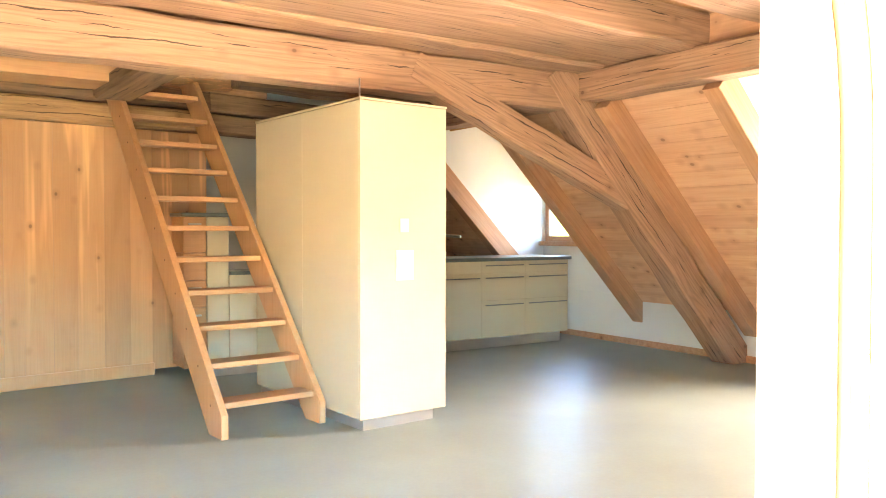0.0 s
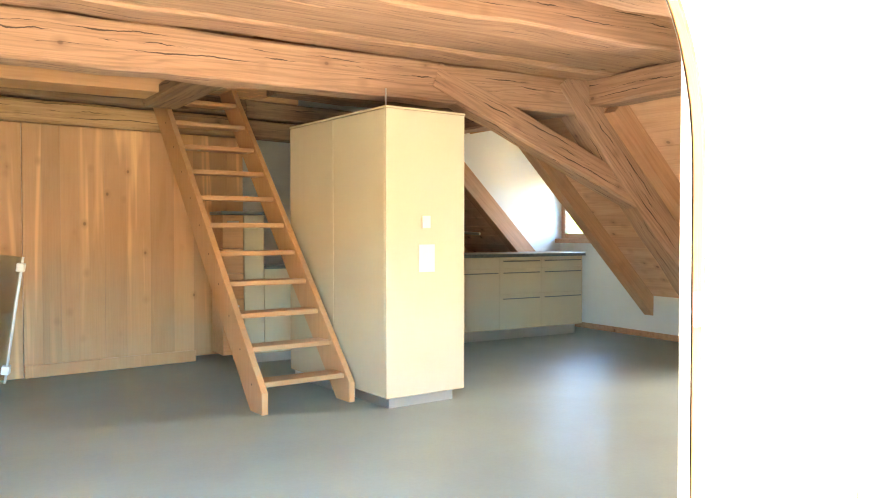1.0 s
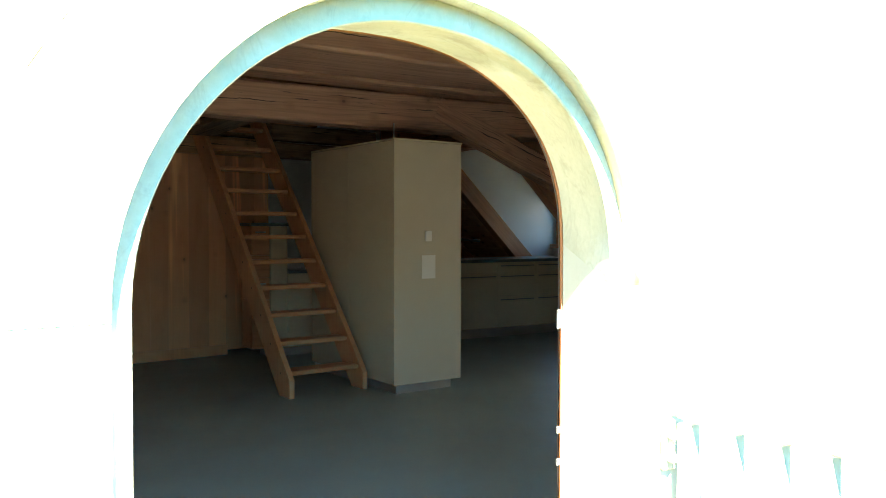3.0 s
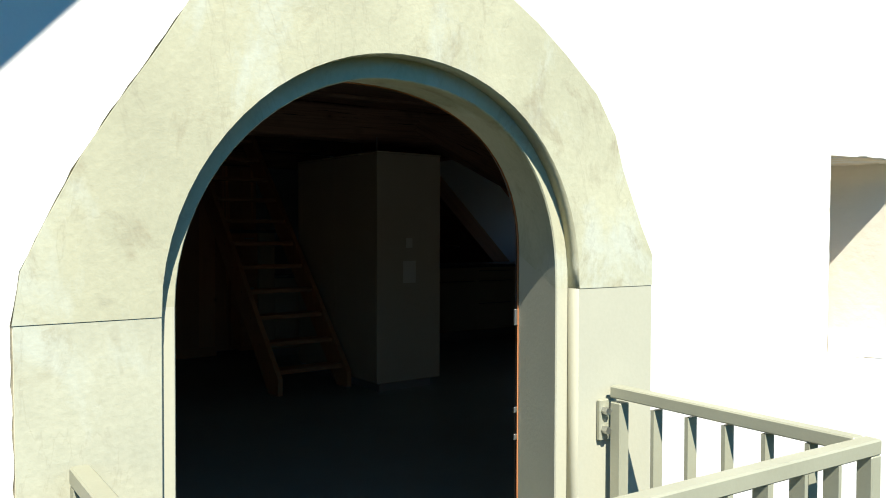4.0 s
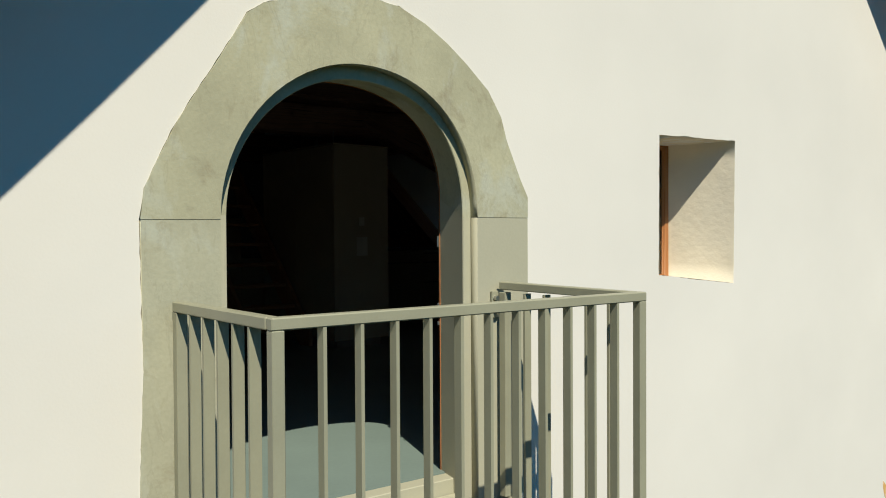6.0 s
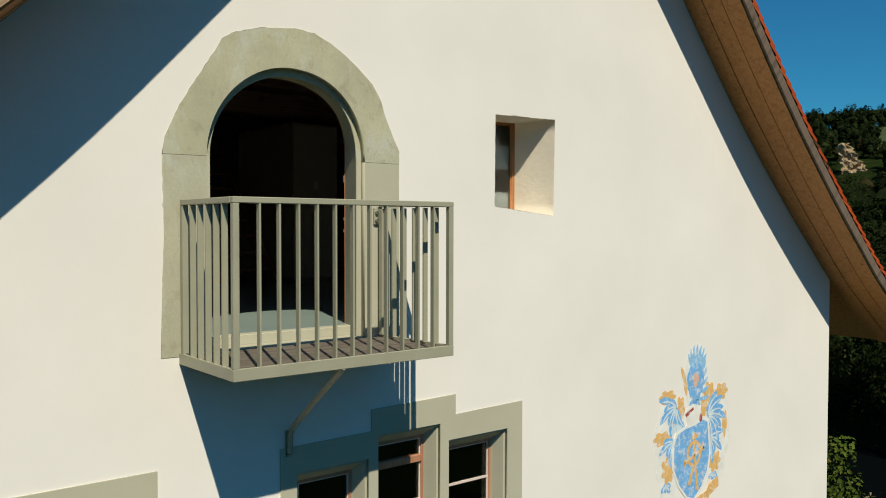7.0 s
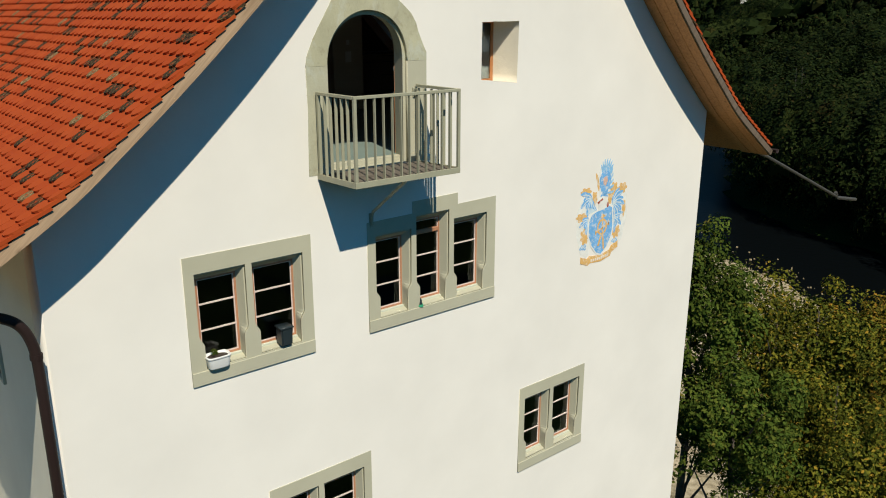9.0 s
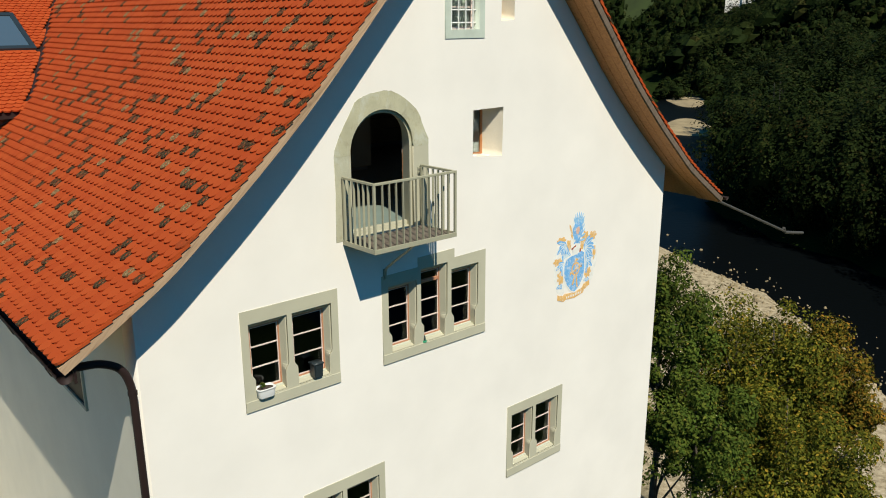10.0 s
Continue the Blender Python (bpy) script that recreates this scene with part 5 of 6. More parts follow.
lo = [bm.verts.new(p) for p in ((-1.572, -0.07, -2.225), (-1.422, -0.07, -2.225), (-1.422, 0.08, -2.225), (-1.572, 0.08, -2.225))]
hi = [bm.verts.new(p) for p in ((-1.580, -0.08, -1.985), (-1.414, -0.08, -1.985), (-1.414, 0.09, -1.985), (-1.580, 0.09, -1.985))]
bm.faces.new(lo[::-1])
bm.faces.new(hi)
for k in range(4):
    bm.faces.new((lo[k], lo[(k + 1) % 4], hi[(k + 1) % 4], hi[k]))
bmesh.ops.bevel(bm, geom=list(bm.edges), offset=0.015, segments=2, affect="EDGES")
part("body", bm, M["pot_dark"], bin_)
part("rim", plate(rect(-1.587, -1.988, -1.407, -1.970), [], -0.087, 0.097), M["pot_dark"], bin_)
orn = empty("ornament", (0.72, 0.0, -2.22), "tiny dark green ornament on the window sill", "ornament")
part("foot", cyl((0.72, -0.005, -2.23), (0.72, -0.005, -2.20), 0.045, 0.04), M["ornament_green"], orn, "bright green foot")
part("body", cyl((0.72, -0.005, -2.20), (0.72, -0.005, -2.11), 0.03, 0.012), M["pot_dark"], orn)

# water spout at the east eaves
sp = empty("water_spout", (9.3, -0.3, -0.9), "long thin zinc spout pipe projecting from the eaves", "pipe")
part("pipe", tube([(9.25, -0.3, -0.84), (9.7, -0.3, -0.99), (13.2, -0.3, -2.34)], 0.035, 8), M["zinc_dull"], sp)
part("elbow", tube([(13.1, -0.3, -2.22), (13.2, -0.3, -2.36), (13.4, -0.3, -2.40), (14.25, -0.3, -2.56)], 0.042, 8), M["zinc_dull"], sp)
gb = bmesh.new()
rows = [[gb.verts.new((9.27 - 0.07 * math.cos(a), y, -0.74 - 0.075 * math.sin(a))) for a in [math.pi * k / 8 for k in range(9)]] for y in (-OH, BACK)]
for k in range(8):
    gb.faces.new((rows[0][k], rows[0][k + 1], rows[1][k + 1], rows[1][k]))
gb.faces.new(rows[0])
part("channel", gb, M["copper"], sp, "dark metal gutter channel", smooth=True)

# window in the west wall, close under the eaves
ww = empty("window_8", (WL, 2.6, -2.95), "dark window with pale frame under the eaves", "window", kind="structure")
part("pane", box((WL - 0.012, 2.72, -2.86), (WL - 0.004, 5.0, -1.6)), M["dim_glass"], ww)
for p, q in (((WL - 0.04, 2.66, -2.93), (WL + 0.01, 5.1, -2.86)), ((WL - 0.04, 2.66, -2.86), (WL + 0.01, 2.72, -1.5))):
    part("window_frame", box(p, q, bevel=0.004), M["jamb"], ww)

# cross roof on the west slope, with a roof window
cross = empty("cross_roof", (-4, 10.1, 1.3), "red tiled cross roof with dark valley and roof window", "roof", kind="structure")
CP = math.atan(0.466)


def cross_z(y):
    return 1.36 + (y - 10.16) * 0.466


def valley_x(y):
    return -2.66 + (y - 10.16) * 0.45


bm = bmesh.new()
v = [bm.verts.new(p) for p in ((-7.0, 9.95, cross_z(9.95)), (valley_x(9.95), 9.95, cross_z(9.95)), (valley_x(17.0), 17.0, cross_z(17.0)), (-7.0, 17.0, cross_z(17.0)))]
w = [bm.verts.new(x.co - Vector((0, 0, 0.14))) for x in v]
bm.faces.new(v)
bm.faces.new(w[::-1])
for k in range(4):
    bm.faces.new((v[k], w[k], w[(k + 1) % 4], v[(k + 1) % 4]))
part("slab", bm, M["copper"], cross, "dark eaves board")
# dark wood paints the shade below the cross roof
part("cheek", box((-7.0, 10.2, -1.5), (valley_x(10.2) + 0.3, 10.3, cross_z(10.2) - 0.1)), M["beam_dark_or_shaded"], cross, "cheek with its shade put into the dark colour")
part("valley", tube([(valley_x(9.95) + 0.02, 9.92, cross_z(9.95) + 0.05), (valley_x(17.0) + 0.02, 17.0, cross_z(17.0) + 0.05)], 0.095, 6), M["copper"], cross, "dark metal valley")
V, F = [], []
crng = random.Random(3)
upv = Vector((0, math.cos(CP), math.sin(CP)))
nv = Vector((0, -math.sin(CP), math.cos(CP)))
ac = upv.cross(nv)
for row in range(50):
    y = 9.90 + row * TG * math.cos(CP)
    for col in range(40):
        x = -7.0 + (col + 0.5 * (row % 2)) * TW
        if x > valley_x(y) - 0.05 or (-3.05 < x < -1.72 and 12.55 < y < 14.55):
            continue
        m = Matrix((ac, upv, nv)).transposed().to_4x4()
        m.translation = Vector((x, y, cross_z(y))) + nv * (0.02 + crng.uniform(-0.003, 0.003))
        base = len(V)
        V += [tuple(m @ Vector(p)) for p in TILE_V]
        F += [tuple(i + base for i in f) for f in TILE_F]
ob = mesh_of("roof_tiles", V, F, M["tile_clean"], cross)
tagged(ob, "red clay plain tiles", kind="stuff")


def on_cross(x, y, h):
    return Vector((x, y, cross_z(y))) + nv * h


sk = bmesh.new()
for x0, x1, y0, y1 in ((-3.0, -1.74, 12.6, 12.75), (-3.0, -1.74, 14.35, 14.5), (-3.0, -2.88, 12.75, 14.35), (-1.86, -1.74, 12.75, 14.35)):
    lo = [sk.verts.new(on_cross(x, y, 0.0)) for x, y in ((x0, y0), (x1, y0), (x1, y1), (x0, y1))]
    hi = [sk.verts.new(on_cross(x, y, 0.10)) for x, y in ((x0, y0), (x1, y0), (x1, y1), (x0, y1))]
    sk.faces.new(hi)
    for k in range(4):
        sk.faces.new((lo[k], lo[(k + 1) % 4], hi[(k + 1) % 4], hi[k]))
rw = part("roof_window", sk, M["pot_dark"], cross, "dark framed roof window")
gp = bmesh.new()
gp.faces.new([gp.verts.new(on_cross(x, y, 0.07)) for x, y in ((-2.9, 12.7), (-1.84, 12.7), (-1.84, 14.4), (-2.9, 14.4))])
part("roof_window_pane", gp, M["roof_glass"], rw)

# painted coat of arms on the wall
arms = empty("wall_painting", (4.78, -0.003, -1.45), "faded blue and ochre painted coat of arms on the wall", "mural")


def flat(points, layer):
    return plate(points, [], -0.0022 - 0.0012 * layer, 0.001)


def leaf(cx, cz, length, deg, width, lobes, curl=0.25):
    # a lobed, curling leaf outline
    a = radians(deg)
    left, right = [], []
    n = lobes * 6
    for i in range(n + 1):
        f = i / n
        bend = a + curl * f * f * 3
        px, pz = cx + length * f * math.cos(a + curl * f), cz + length * f * math.sin(a + curl * f)
        w = width * min(1.0, 0.3 + 2.6 * f) * math.sqrt(1 - f ** 4) * (0.70 + 0.30 * abs(math.sin(math.pi * lobes * f))) + 0.003
        left.append((px - w * math.sin(bend), pz + w * math.cos(bend)))
        right.append((px + w * math.sin(bend), pz - w * math.cos(bend)))
    return left + right[::-1]


def oval(cx, cz, rx, rz, n=20, a0=0.0, a1=360.0):
    return [(cx + rx * math.cos(radians(a0 + (a1 - a0) * i / n)), cz + rz * math.sin(radians(a0 + (a1 - a0) * i / n))) for i in range(n)]


def blob(cx, cz, rx, rz, lobes, deep, turn=0.0):
    pts = []
    for i in range(lobes * 7):
        a = 2 * math.pi * i / (lobes * 7)
        k = 1 - deep + deep * abs(math.cos(lobes * a / 2 + turn)) + 0.05 * math.sin(3 * a + turn)
        pts.append((cx + rx * k * math.cos(a), cz + rz * k * math.sin(a)))
    return pts


layer_no = 0
part("halo", flat(blob(4.36, -1.62, 0.27, 0.58, 9, 0.10), -0.4), M["pale_paint"], arms)
part("halo", flat(blob(5.20, -1.58, 0.26, 0.60, 9, 0.10, 0.5), -0.4), M["pale_paint"], arms)
part("halo", flat(blob(4.82, -0.90, 0.22, 0.36, 11, 0.08), -0.4), M["pale_paint"], arms)
for cx, cz, rx, rz, lobes, turn in ((4.31, -1.04, 0.145, 0.085, 6, 0.2), (4.54, -1.19, 0.075, 0.15, 5, 0.8), (4.22, -1.47, 0.15, 0.085, 6, 0.0), (4.33, -1.82, 0.125, 0.16, 7, 0.4), (5.05, -1.08, 0.11, 0.14, 6, 0.5), (5.29, -1.09, 0.13, 0.105, 6, 0.1),
                                  (4.96, -1.22, 0.07, 0.15, 5, 0.3), (5.36, -1.46, 0.055, 0.17, 5, 0.6), (5.17, -1.87, 0.125, 0.13, 7, 0.2), (5.12, -1.56, 0.07, 0.08, 5, 0.0)):
    layer_no += 1
    part("scroll", flat(blob(cx, cz, rx, rz, lobes, 0.34, turn), 0.1 + 0.03 * layer_no), M["ochre_paint"], arms)
for cx, cz, a0, a1, n, L, w, mat in ((4.47, -1.17, 135, 275, 7, 0.27, 0.044, "blue_paint"), (4.42, -1.54, 150, 290, 6, 0.22, 0.040, "blue_paint"), (5.03, -1.34, -70, 80, 8, 0.33, 0.046, "blue_paint"), (5.06, -1.60, -75, 35, 6, 0.25, 0.040, "blue_paint"),
                                     (4.30, -1.98, 200, 330, 4, 0.09, 0.034, "blue_paint"), (5.16, -2.00, 220, 330, 4, 0.09, 0.030, "blue_paint"), (4.50, -1.36, 190, 300, 3, 0.14, 0.035, "sky_paint"), (4.99, -1.50, 250, 330, 3, 0.12, 0.032, "sky_paint")):
    for i in range(n):
        deg = a0 + (a1 - a0) * i / (n - 1)
        turn = 0.45 if cx < 4.8 else -0.45
        f = 1.0 + 0.20 * math.sin(3.1 * i + 9 * cz)
        layer_no += 1
        part("leaf", flat(leaf(cx, cz, L * f, deg, w, 2, turn), 0.4 + 0.02 * layer_no), M[mat], arms)
        part("vein", flat(leaf(cx, cz, L * f * 0.85, deg, 0.007, 1, turn), 1.98), M["vein_paint"], arms)
for k, deg in enumerate((122, 112, 102, 92, 82, 72, 60)):
    part("plume", flat(leaf(4.82 + 0.11 * math.cos(radians(deg)), -0.80, 0.29 - 0.0008 * (deg - 92) ** 2 / 10, deg, 0.021, 1, -0.10), 1 + 0.1 * k), M["feather_paint"], arms)
for k in range(5):
    part("plume", flat(leaf(4.90, -0.82 - 0.075 * k, 0.15, 40 - 14 * k, 0.022, 1, 0.35), 1.8 + 0.05 * k), M["feather_paint"], arms)
part("plume", flat(leaf(4.64, -1.06, 0.34, 96, 0.028, 2, 0.2), 0.2), M["ochre_paint"], arms)
part("crest", flat(blob(4.80, -0.92, 0.155, 0.21, 11, 0.07), 2.3), M["blue_paint"], arms)
part("crest", flat(blob(4.80, -0.90, 0.062, 0.085, 5, 0.15), 3), M["blush_paint"], arms)
for deg in (205, 235, 270, 305, 335):
    part("tassel", flat(leaf(4.80, -1.10, 0.13, deg, 0.020, 1, 0.2), 2.2), M["blue_paint"], arms)
part("helmet", flat([(4.62, -1.24), (4.74, -1.16), (4.88, -1.20), (4.93, -1.34), (4.86, -1.46), (4.80, -1.56), (4.68, -1.54), (4.66, -1.38)], 2.4), M["pale_paint"], arms)
part("helmet_mark", flat([(4.62, -1.26), (4.76, -1.20), (4.77, -1.23), (4.64, -1.30)], 3), M["red_paint"], arms)
part("helmet_mark", flat(oval(4.90, -1.34, 0.03, 0.055, 10), 3), M["red_paint"], arms)
shield = [(4.745 + (x - 4.78) * 1.0, z + 0.035) for x, z in [(4.46, -1.62), (4.52, -1.50), (4.66, -1.46), (4.84, -1.44), (4.98, -1.40), (5.06, -1.44), (5.08, -1.62), (5.10, -1.80), (5.06, -1.98), (4.96, -2.14), (4.82, -2.25), (4.70, -2.21), (4.56, -2.06), (4.46, -1.86)]]
part("shield_border", flat([(4.745 + (x - 4.745) * 1.10, -1.79 + (z + 1.79) * 1.08) for x, z in shield], 2.6), M["pale_paint"], arms)
part("shield", flat(shield, 3), M["blue_paint"], arms)
part("emblem", plate(oval(4.78, -1.72, 0.135, 0.15), [oval(4.78, -1.72, 0.098, 0.11)], -0.0072, 0.001), M["ochre_paint"], arms)
for pts in ([(4.60, -1.79), (4.96, -1.66), (4.97, -1.69), (4.61, -1.825)], [(4.765, -1.56), (4.79, -1.55), (4.81, -1.88), (4.785, -1.885)], [(4.72, -1.55), (4.78, -1.48), (4.86, -1.53), (4.79, -1.565)],
            [(4.74, -1.88), (4.78, -1.87), (4.72, -2.06), (4.67, -2.05)], [(4.79, -1.88), (4.825, -1.87), (4.87, -2.13), (4.83, -2.14)], [(4.60, -1.76), (4.63, -1.76), (4.63, -1.84), (4.60, -1.84)], [(4.93, -1.63), (4.96, -1.63), (4.97, -1.72), (4.94, -1.72)]):
    part("emblem", flat(pts, 5), M["ochre_paint"], arms)
ribbon = [(4.24, -2.18), (4.42, -2.24), (4.46, -2.20), (4.76, -2.235), (5.02, -2.18), (5.06, -2.11), (5.24, -2.05), (5.25, -2.17), (5.08, -2.24), (5.05, -2.30), (4.78, -2.355), (4.50, -2.335), (4.44, -2.37), (4.25, -2.30)]
part("ribbon", flat(ribbon, 4), M["ochre_paint"], arms)
for k in range(9):
    xx = 4.52 + k * 0.054
    zz = -2.315 + 0.006 * max(0, k - 4)
    part("writing_bar", flat(rect(xx, zz, xx + 0.026, zz + 0.045), 6), M["pale_paint"], arms)

# sunlit yard beside the house
tagged(part("pavement", box((-45, 0.5, GROUND - 0.2), (WL - 0.02, 40, GROUND + 0.03)), M["yard"], None, "light gravel yard beside the house"), category="pavement", kind="structure")

# ---- ground, river, woods ----
RIVER = [(28, -40), (39, -8), (46.6, 1.1), (52, 6.5), (56.4, 12.2), (60.9, 19.3), (63.4, 28), (72, 44), (113, 67.5), (177.5, 110), (219, 140), (248, 217), (280, 330)]


def river_side(x, y):
    """Distance to the river's line, and the side on which the place lies (negative: the house's)."""
    best = (1e9, 1)
    for (ax, ay), (bx, by) in zip(RIVER, RIVER[1:]):
        dx, dy = bx - ax, by - ay
        t = max(0, min(1, ((x - ax) * dx + (y - ay) * dy) / (dx * dx + dy * dy)))
        px, py = ax + t * dx, ay + t * dy
        d = math.hypot(x - px, y - py)
        if d < best[0]:
            best = (d, 1 if dx * (y - py) - dy * (x - px) < 0 else -1)
    return best


def smooth01(t):
    t = max(0, min(1, t))
    return t * t * (3 - 2 * t)


KNOLL = 0.0
FAR_HOUSE = (261.0, 133.6)


def land(x, y):
    d, s = river_side(x, y)
    bed = -19.2 + (1.2 + 2.0 * smooth01((y - 34) / 10)) * smooth01((d - 5) / 5) if s < 0 else -19.2 + 3.2 * smooth01((d - 6) / 4)
    n = noise.noise((x * 0.03, y * 0.03, 0.3))
    if s < 0:
        h = bed + 7.0 * smooth01((d - 22) / 26)
    else:
        h = bed + 6.0 * smooth01((d - 7) / 34)
    r = math.hypot(x, y)
    hill = 60 * smooth01((r - 185) / 260)
    if d > 14:
        h = h + hill * smooth01((d - 14) / 60)
    if r > 200 and KNOLL:
        h += KNOLL * math.exp(-((x - FAR_HOUSE[0]) ** 2 + (y - FAR_HOUSE[1]) ** 2) / 900)
    return h + n * min(3.0, max(0, d - 8) * 0.08)


KNOLL = 6.5 - land(*FAR_HOUSE)
gm, gnt, gbs = shader("ground_cover", 0.95, 0, 0.03)
gv = coords(gnt)
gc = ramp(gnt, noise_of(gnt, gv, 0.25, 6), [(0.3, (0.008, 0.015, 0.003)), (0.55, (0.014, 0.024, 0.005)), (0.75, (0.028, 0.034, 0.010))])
geo = gnt.nodes.new("ShaderNodeSeparateXYZ")
gnt.links.new(gv, geo.inputs[0])
mr = node(gnt, "ShaderNodeMapRange")
mr.inputs["From Min"].default_value, mr.inputs["From Max"].default_value = -17.85, -17.55
gnt.links.new(geo.outputs["Z"], mr.inputs["Value"])
grav = ramp(gnt, noise_of(gnt, gv, 2.2, 8, 0.7), [(0.33, (0.16, 0.125, 0.075)), (0.5, (0.38, 0.31, 0.20)), (0.68, (0.56, 0.47, 0.33))])
near_side = calc(gnt, "LESS_THAN", calc(gnt, "SUBTRACT", geo.outputs["X"], calc(gnt, "MULTIPLY", geo.outputs["Y"], 0.42)), 51.0)
low_bank = calc(gnt, "MULTIPLY", calc(gnt, "SUBTRACT", 1.0, mr.outputs[0]), near_side)
low_bank = calc(gnt, "MULTIPLY", low_bank, calc(gnt, "GREATER_THAN", geo.outputs["Y"], -14.0))
gnt.links.new(mix(gnt, low_bank, gc, grav), gbs.inputs["Base Color"])
bump(gnt, gbs, noise_of(gnt, gv, 1.5, 8, 0.7), 0.8, 0.15)

V, F = [], []
gx = [-3000, -1200, -500, -200, -100, -50] + [i * 4 - 20 for i in range(72)] + [280, 300, 330, 370, 420, 500, 700, 1500, 4000]
gy = [-3000, -1200, -500, -200, -100, -60] + [i * 4 - 40 for i in range(72)] + [260, 290, 330, 400, 500, 800, 1600, 4000]
for y in gy:
    for x in gx:
        V.append((x, y, land(x, y)))
n = len(gx)
for j in range(len(gy) - 1):
    for i in range(n - 1):
        F.append((j * n + i, j * n + i + 1, (j + 1) * n + i + 1, (j + 1) * n + i))
me = bpy.data.meshes.new("ground")
me.from_pydata(V, [], F)
me.polygons.foreach_set("use_smooth", [True] * len(F))
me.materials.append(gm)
tagged(new("ground", me), "grassy valley ground falling to a gravelly river bed", "ground", kind="structure")
wm, wnt, wb = shader("river_water", 0.3, 0, 0.02)
wb.inputs["Base Color"].default_value = (0.0025, 0.0035, 0.004, 1)
bump(wnt, wb, noise_of(wnt, coords(wnt), 1.5, 4), 0.25, 0.05)
tagged(part("water", box((20, -60, -18.8), (340, 260, -18.75)), wm, None, "dark shallow river between gravel banks"), category="water", kind="structure")


def tree(x, y, top, r, count, size, material, seed, label):
    rng = random.Random(seed)
    g = land(x, y)
    t = empty("tree", (x, y, g), label, "tree", "trees beside the house")
    hgt = top - g
    bm = bmesh.new()
    add_cyl(bm, (x, y, g - 0.3), (x + 0.2, y, g + hgt * 0.55), 0.16, 0.09, 8)
    add_cyl(bm, (x + 0.2, y, g + hgt * 0.55), (x, y + 0.2, g + hgt * 0.92), 0.09, 0.02, 6)
    for i in range(9):
        z = g + hgt * rng.uniform(0.3, 0.75)
        a = rng.uniform(0, 6.28)
        q = (x + r * 0.75 * math.cos(a), y + r * 0.75 * math.sin(a), z + hgt * 0.16)
        add_cyl(bm, (x + 0.12, y, z), q, 0.05, 0.012, 5)
    part("trunk", bm, M["bark"], t)
    V, F = [], []
    rz = min(hgt * 0.46, r * 1.35)
    leaf_quads(V, F, (x, y, top - rz * 1.08), (r, r, rz), count, size, rng, dens=240, lobe=(0.16, 0.34), even=True)
    mesh_of("crown", V, F, material, t)
    return t


tree(10.9, 1.8, -2.85, 1.6, 24000, 0.055, M["leaf_green"], 1, "tall green leafy tree close to the house corner")
tree(13.6, 0.8, -4.5, 2.3, 34000, 0.055, M["leaf"], 2, "broad bushy tree with olive yellowing leaves")
tree(11.8, 5.2, -3.6, 1.7, 9000, 0.07, M["leaf_green"], 3, "green leafy tree behind the house corner")
tree(15.6, -0.6, -5.25, 1.6, 22000, 0.055, M["leaf_orange"], 4, "bushy tree turning orange in autumn")
tree(9.9, -0.2, -5.2, 1.5, 20000, 0.055, M["leaf_green"], 5, "green shrub-like tree at the house foot")
tree(12.4, -1.5, -5.8, 2.1, 30000, 0.055, M["leaf"], 6, "broad shrub with dense olive leaves")
tree(16.2, -1.7, -7.2, 0.9, 9000, 0.055, M["leaf_orange"], 7, "small tree with orange autumn leaves")
tree(10.3, -2.4, -7.6, 1.6, 20000, 0.055, M["leaf"], 9, "low yellowish green shrub at the house foot")
tree(13.0, -2.6, -7.7, 1.4, 20000, 0.055, M["leaf"], 10, "dense olive shrub among the autumn bushes")

tree(14.5, 0.1, -4.75, 2.0, 30000, 0.055, M["leaf"], 12, "full olive bush with yellow and orange leaf tips")

# stones in the shallow river and on its near bank
V, F = [], []
srng = random.Random(14)
for i in range(4200):
    a = radians(srng.uniform(14, 36))
    r = 46 + 110 * srng.random() ** 2
    x, y = -7.6 + r * math.cos(a), -10.2 + r * math.sin(a)
    d, sd = river_side(x, y)
    if sd > 0 or not 3.0 < d < 11 or srng.random() > 0.1 + (d / 9) ** 2:
        continue
    w = srng.uniform(0.05, 0.12) if srng.random() < 0.88 else srng.uniform(0.14, 0.24)
    z = max(-18.75, land(x, y)) + 0.02
    base = len(V)
    for k in range(6):
        f = srng.uniform(0.75, 1.2)
        V.append((x + w * f * math.cos(k * 1.047), y + w * f * math.sin(k * 1.047), z - 0.1))
    for k in range(6):
        f = srng.uniform(0.45, 0.75)
        V.append((x + w * f * math.cos(k * 1.047), y + w * f * math.sin(k * 1.047), z + w * srng.uniform(0.35, 0.6)))
    F.append(tuple(range(base + 6, base + 12)))
    F += [(base + k, base + (k + 1) % 6, base + 6 + (k + 1) % 6, base + 6 + k) for k in range(6)]
tagged(mesh_of("river_stones", V, F, M["bar_sand"]), "pale river stones in shallow water", "stones", kind="stuff")

# thin birches on the far bank
for x, y, lean in ((81.4, 35.3, 0.5), (82.0, 34.4, -0.4)):
    g = land(x, y)
    birch = empty("birch", (x, y, g), "slender grey birch trunk with thin bare limbs", "tree", "birches on the far bank")
    part("trunk", tube([(x, y, g - 0.2), (x + lean * 0.3, y, g + 3.5), (x + lean, y + 0.2, g + 7.5), (x + lean * 1.2, y + 0.5, g + 11.5)], 0.05, 6), M["birch"], birch)
    for j in range(4):
        z = g + 4.0 + 1.8 * j
        part("limb", tube([(x + lean * 0.7, y + 0.1, z), (x + lean * 0.7 + (-1) ** j * 0.9, y - 0.3, z + 0.9), (x + lean * 0.7 + (-1) ** j * 1.5, y - 0.4, z + 1.9)], 0.018, 5), M["birch"], birch)

wrng = random.Random(8)


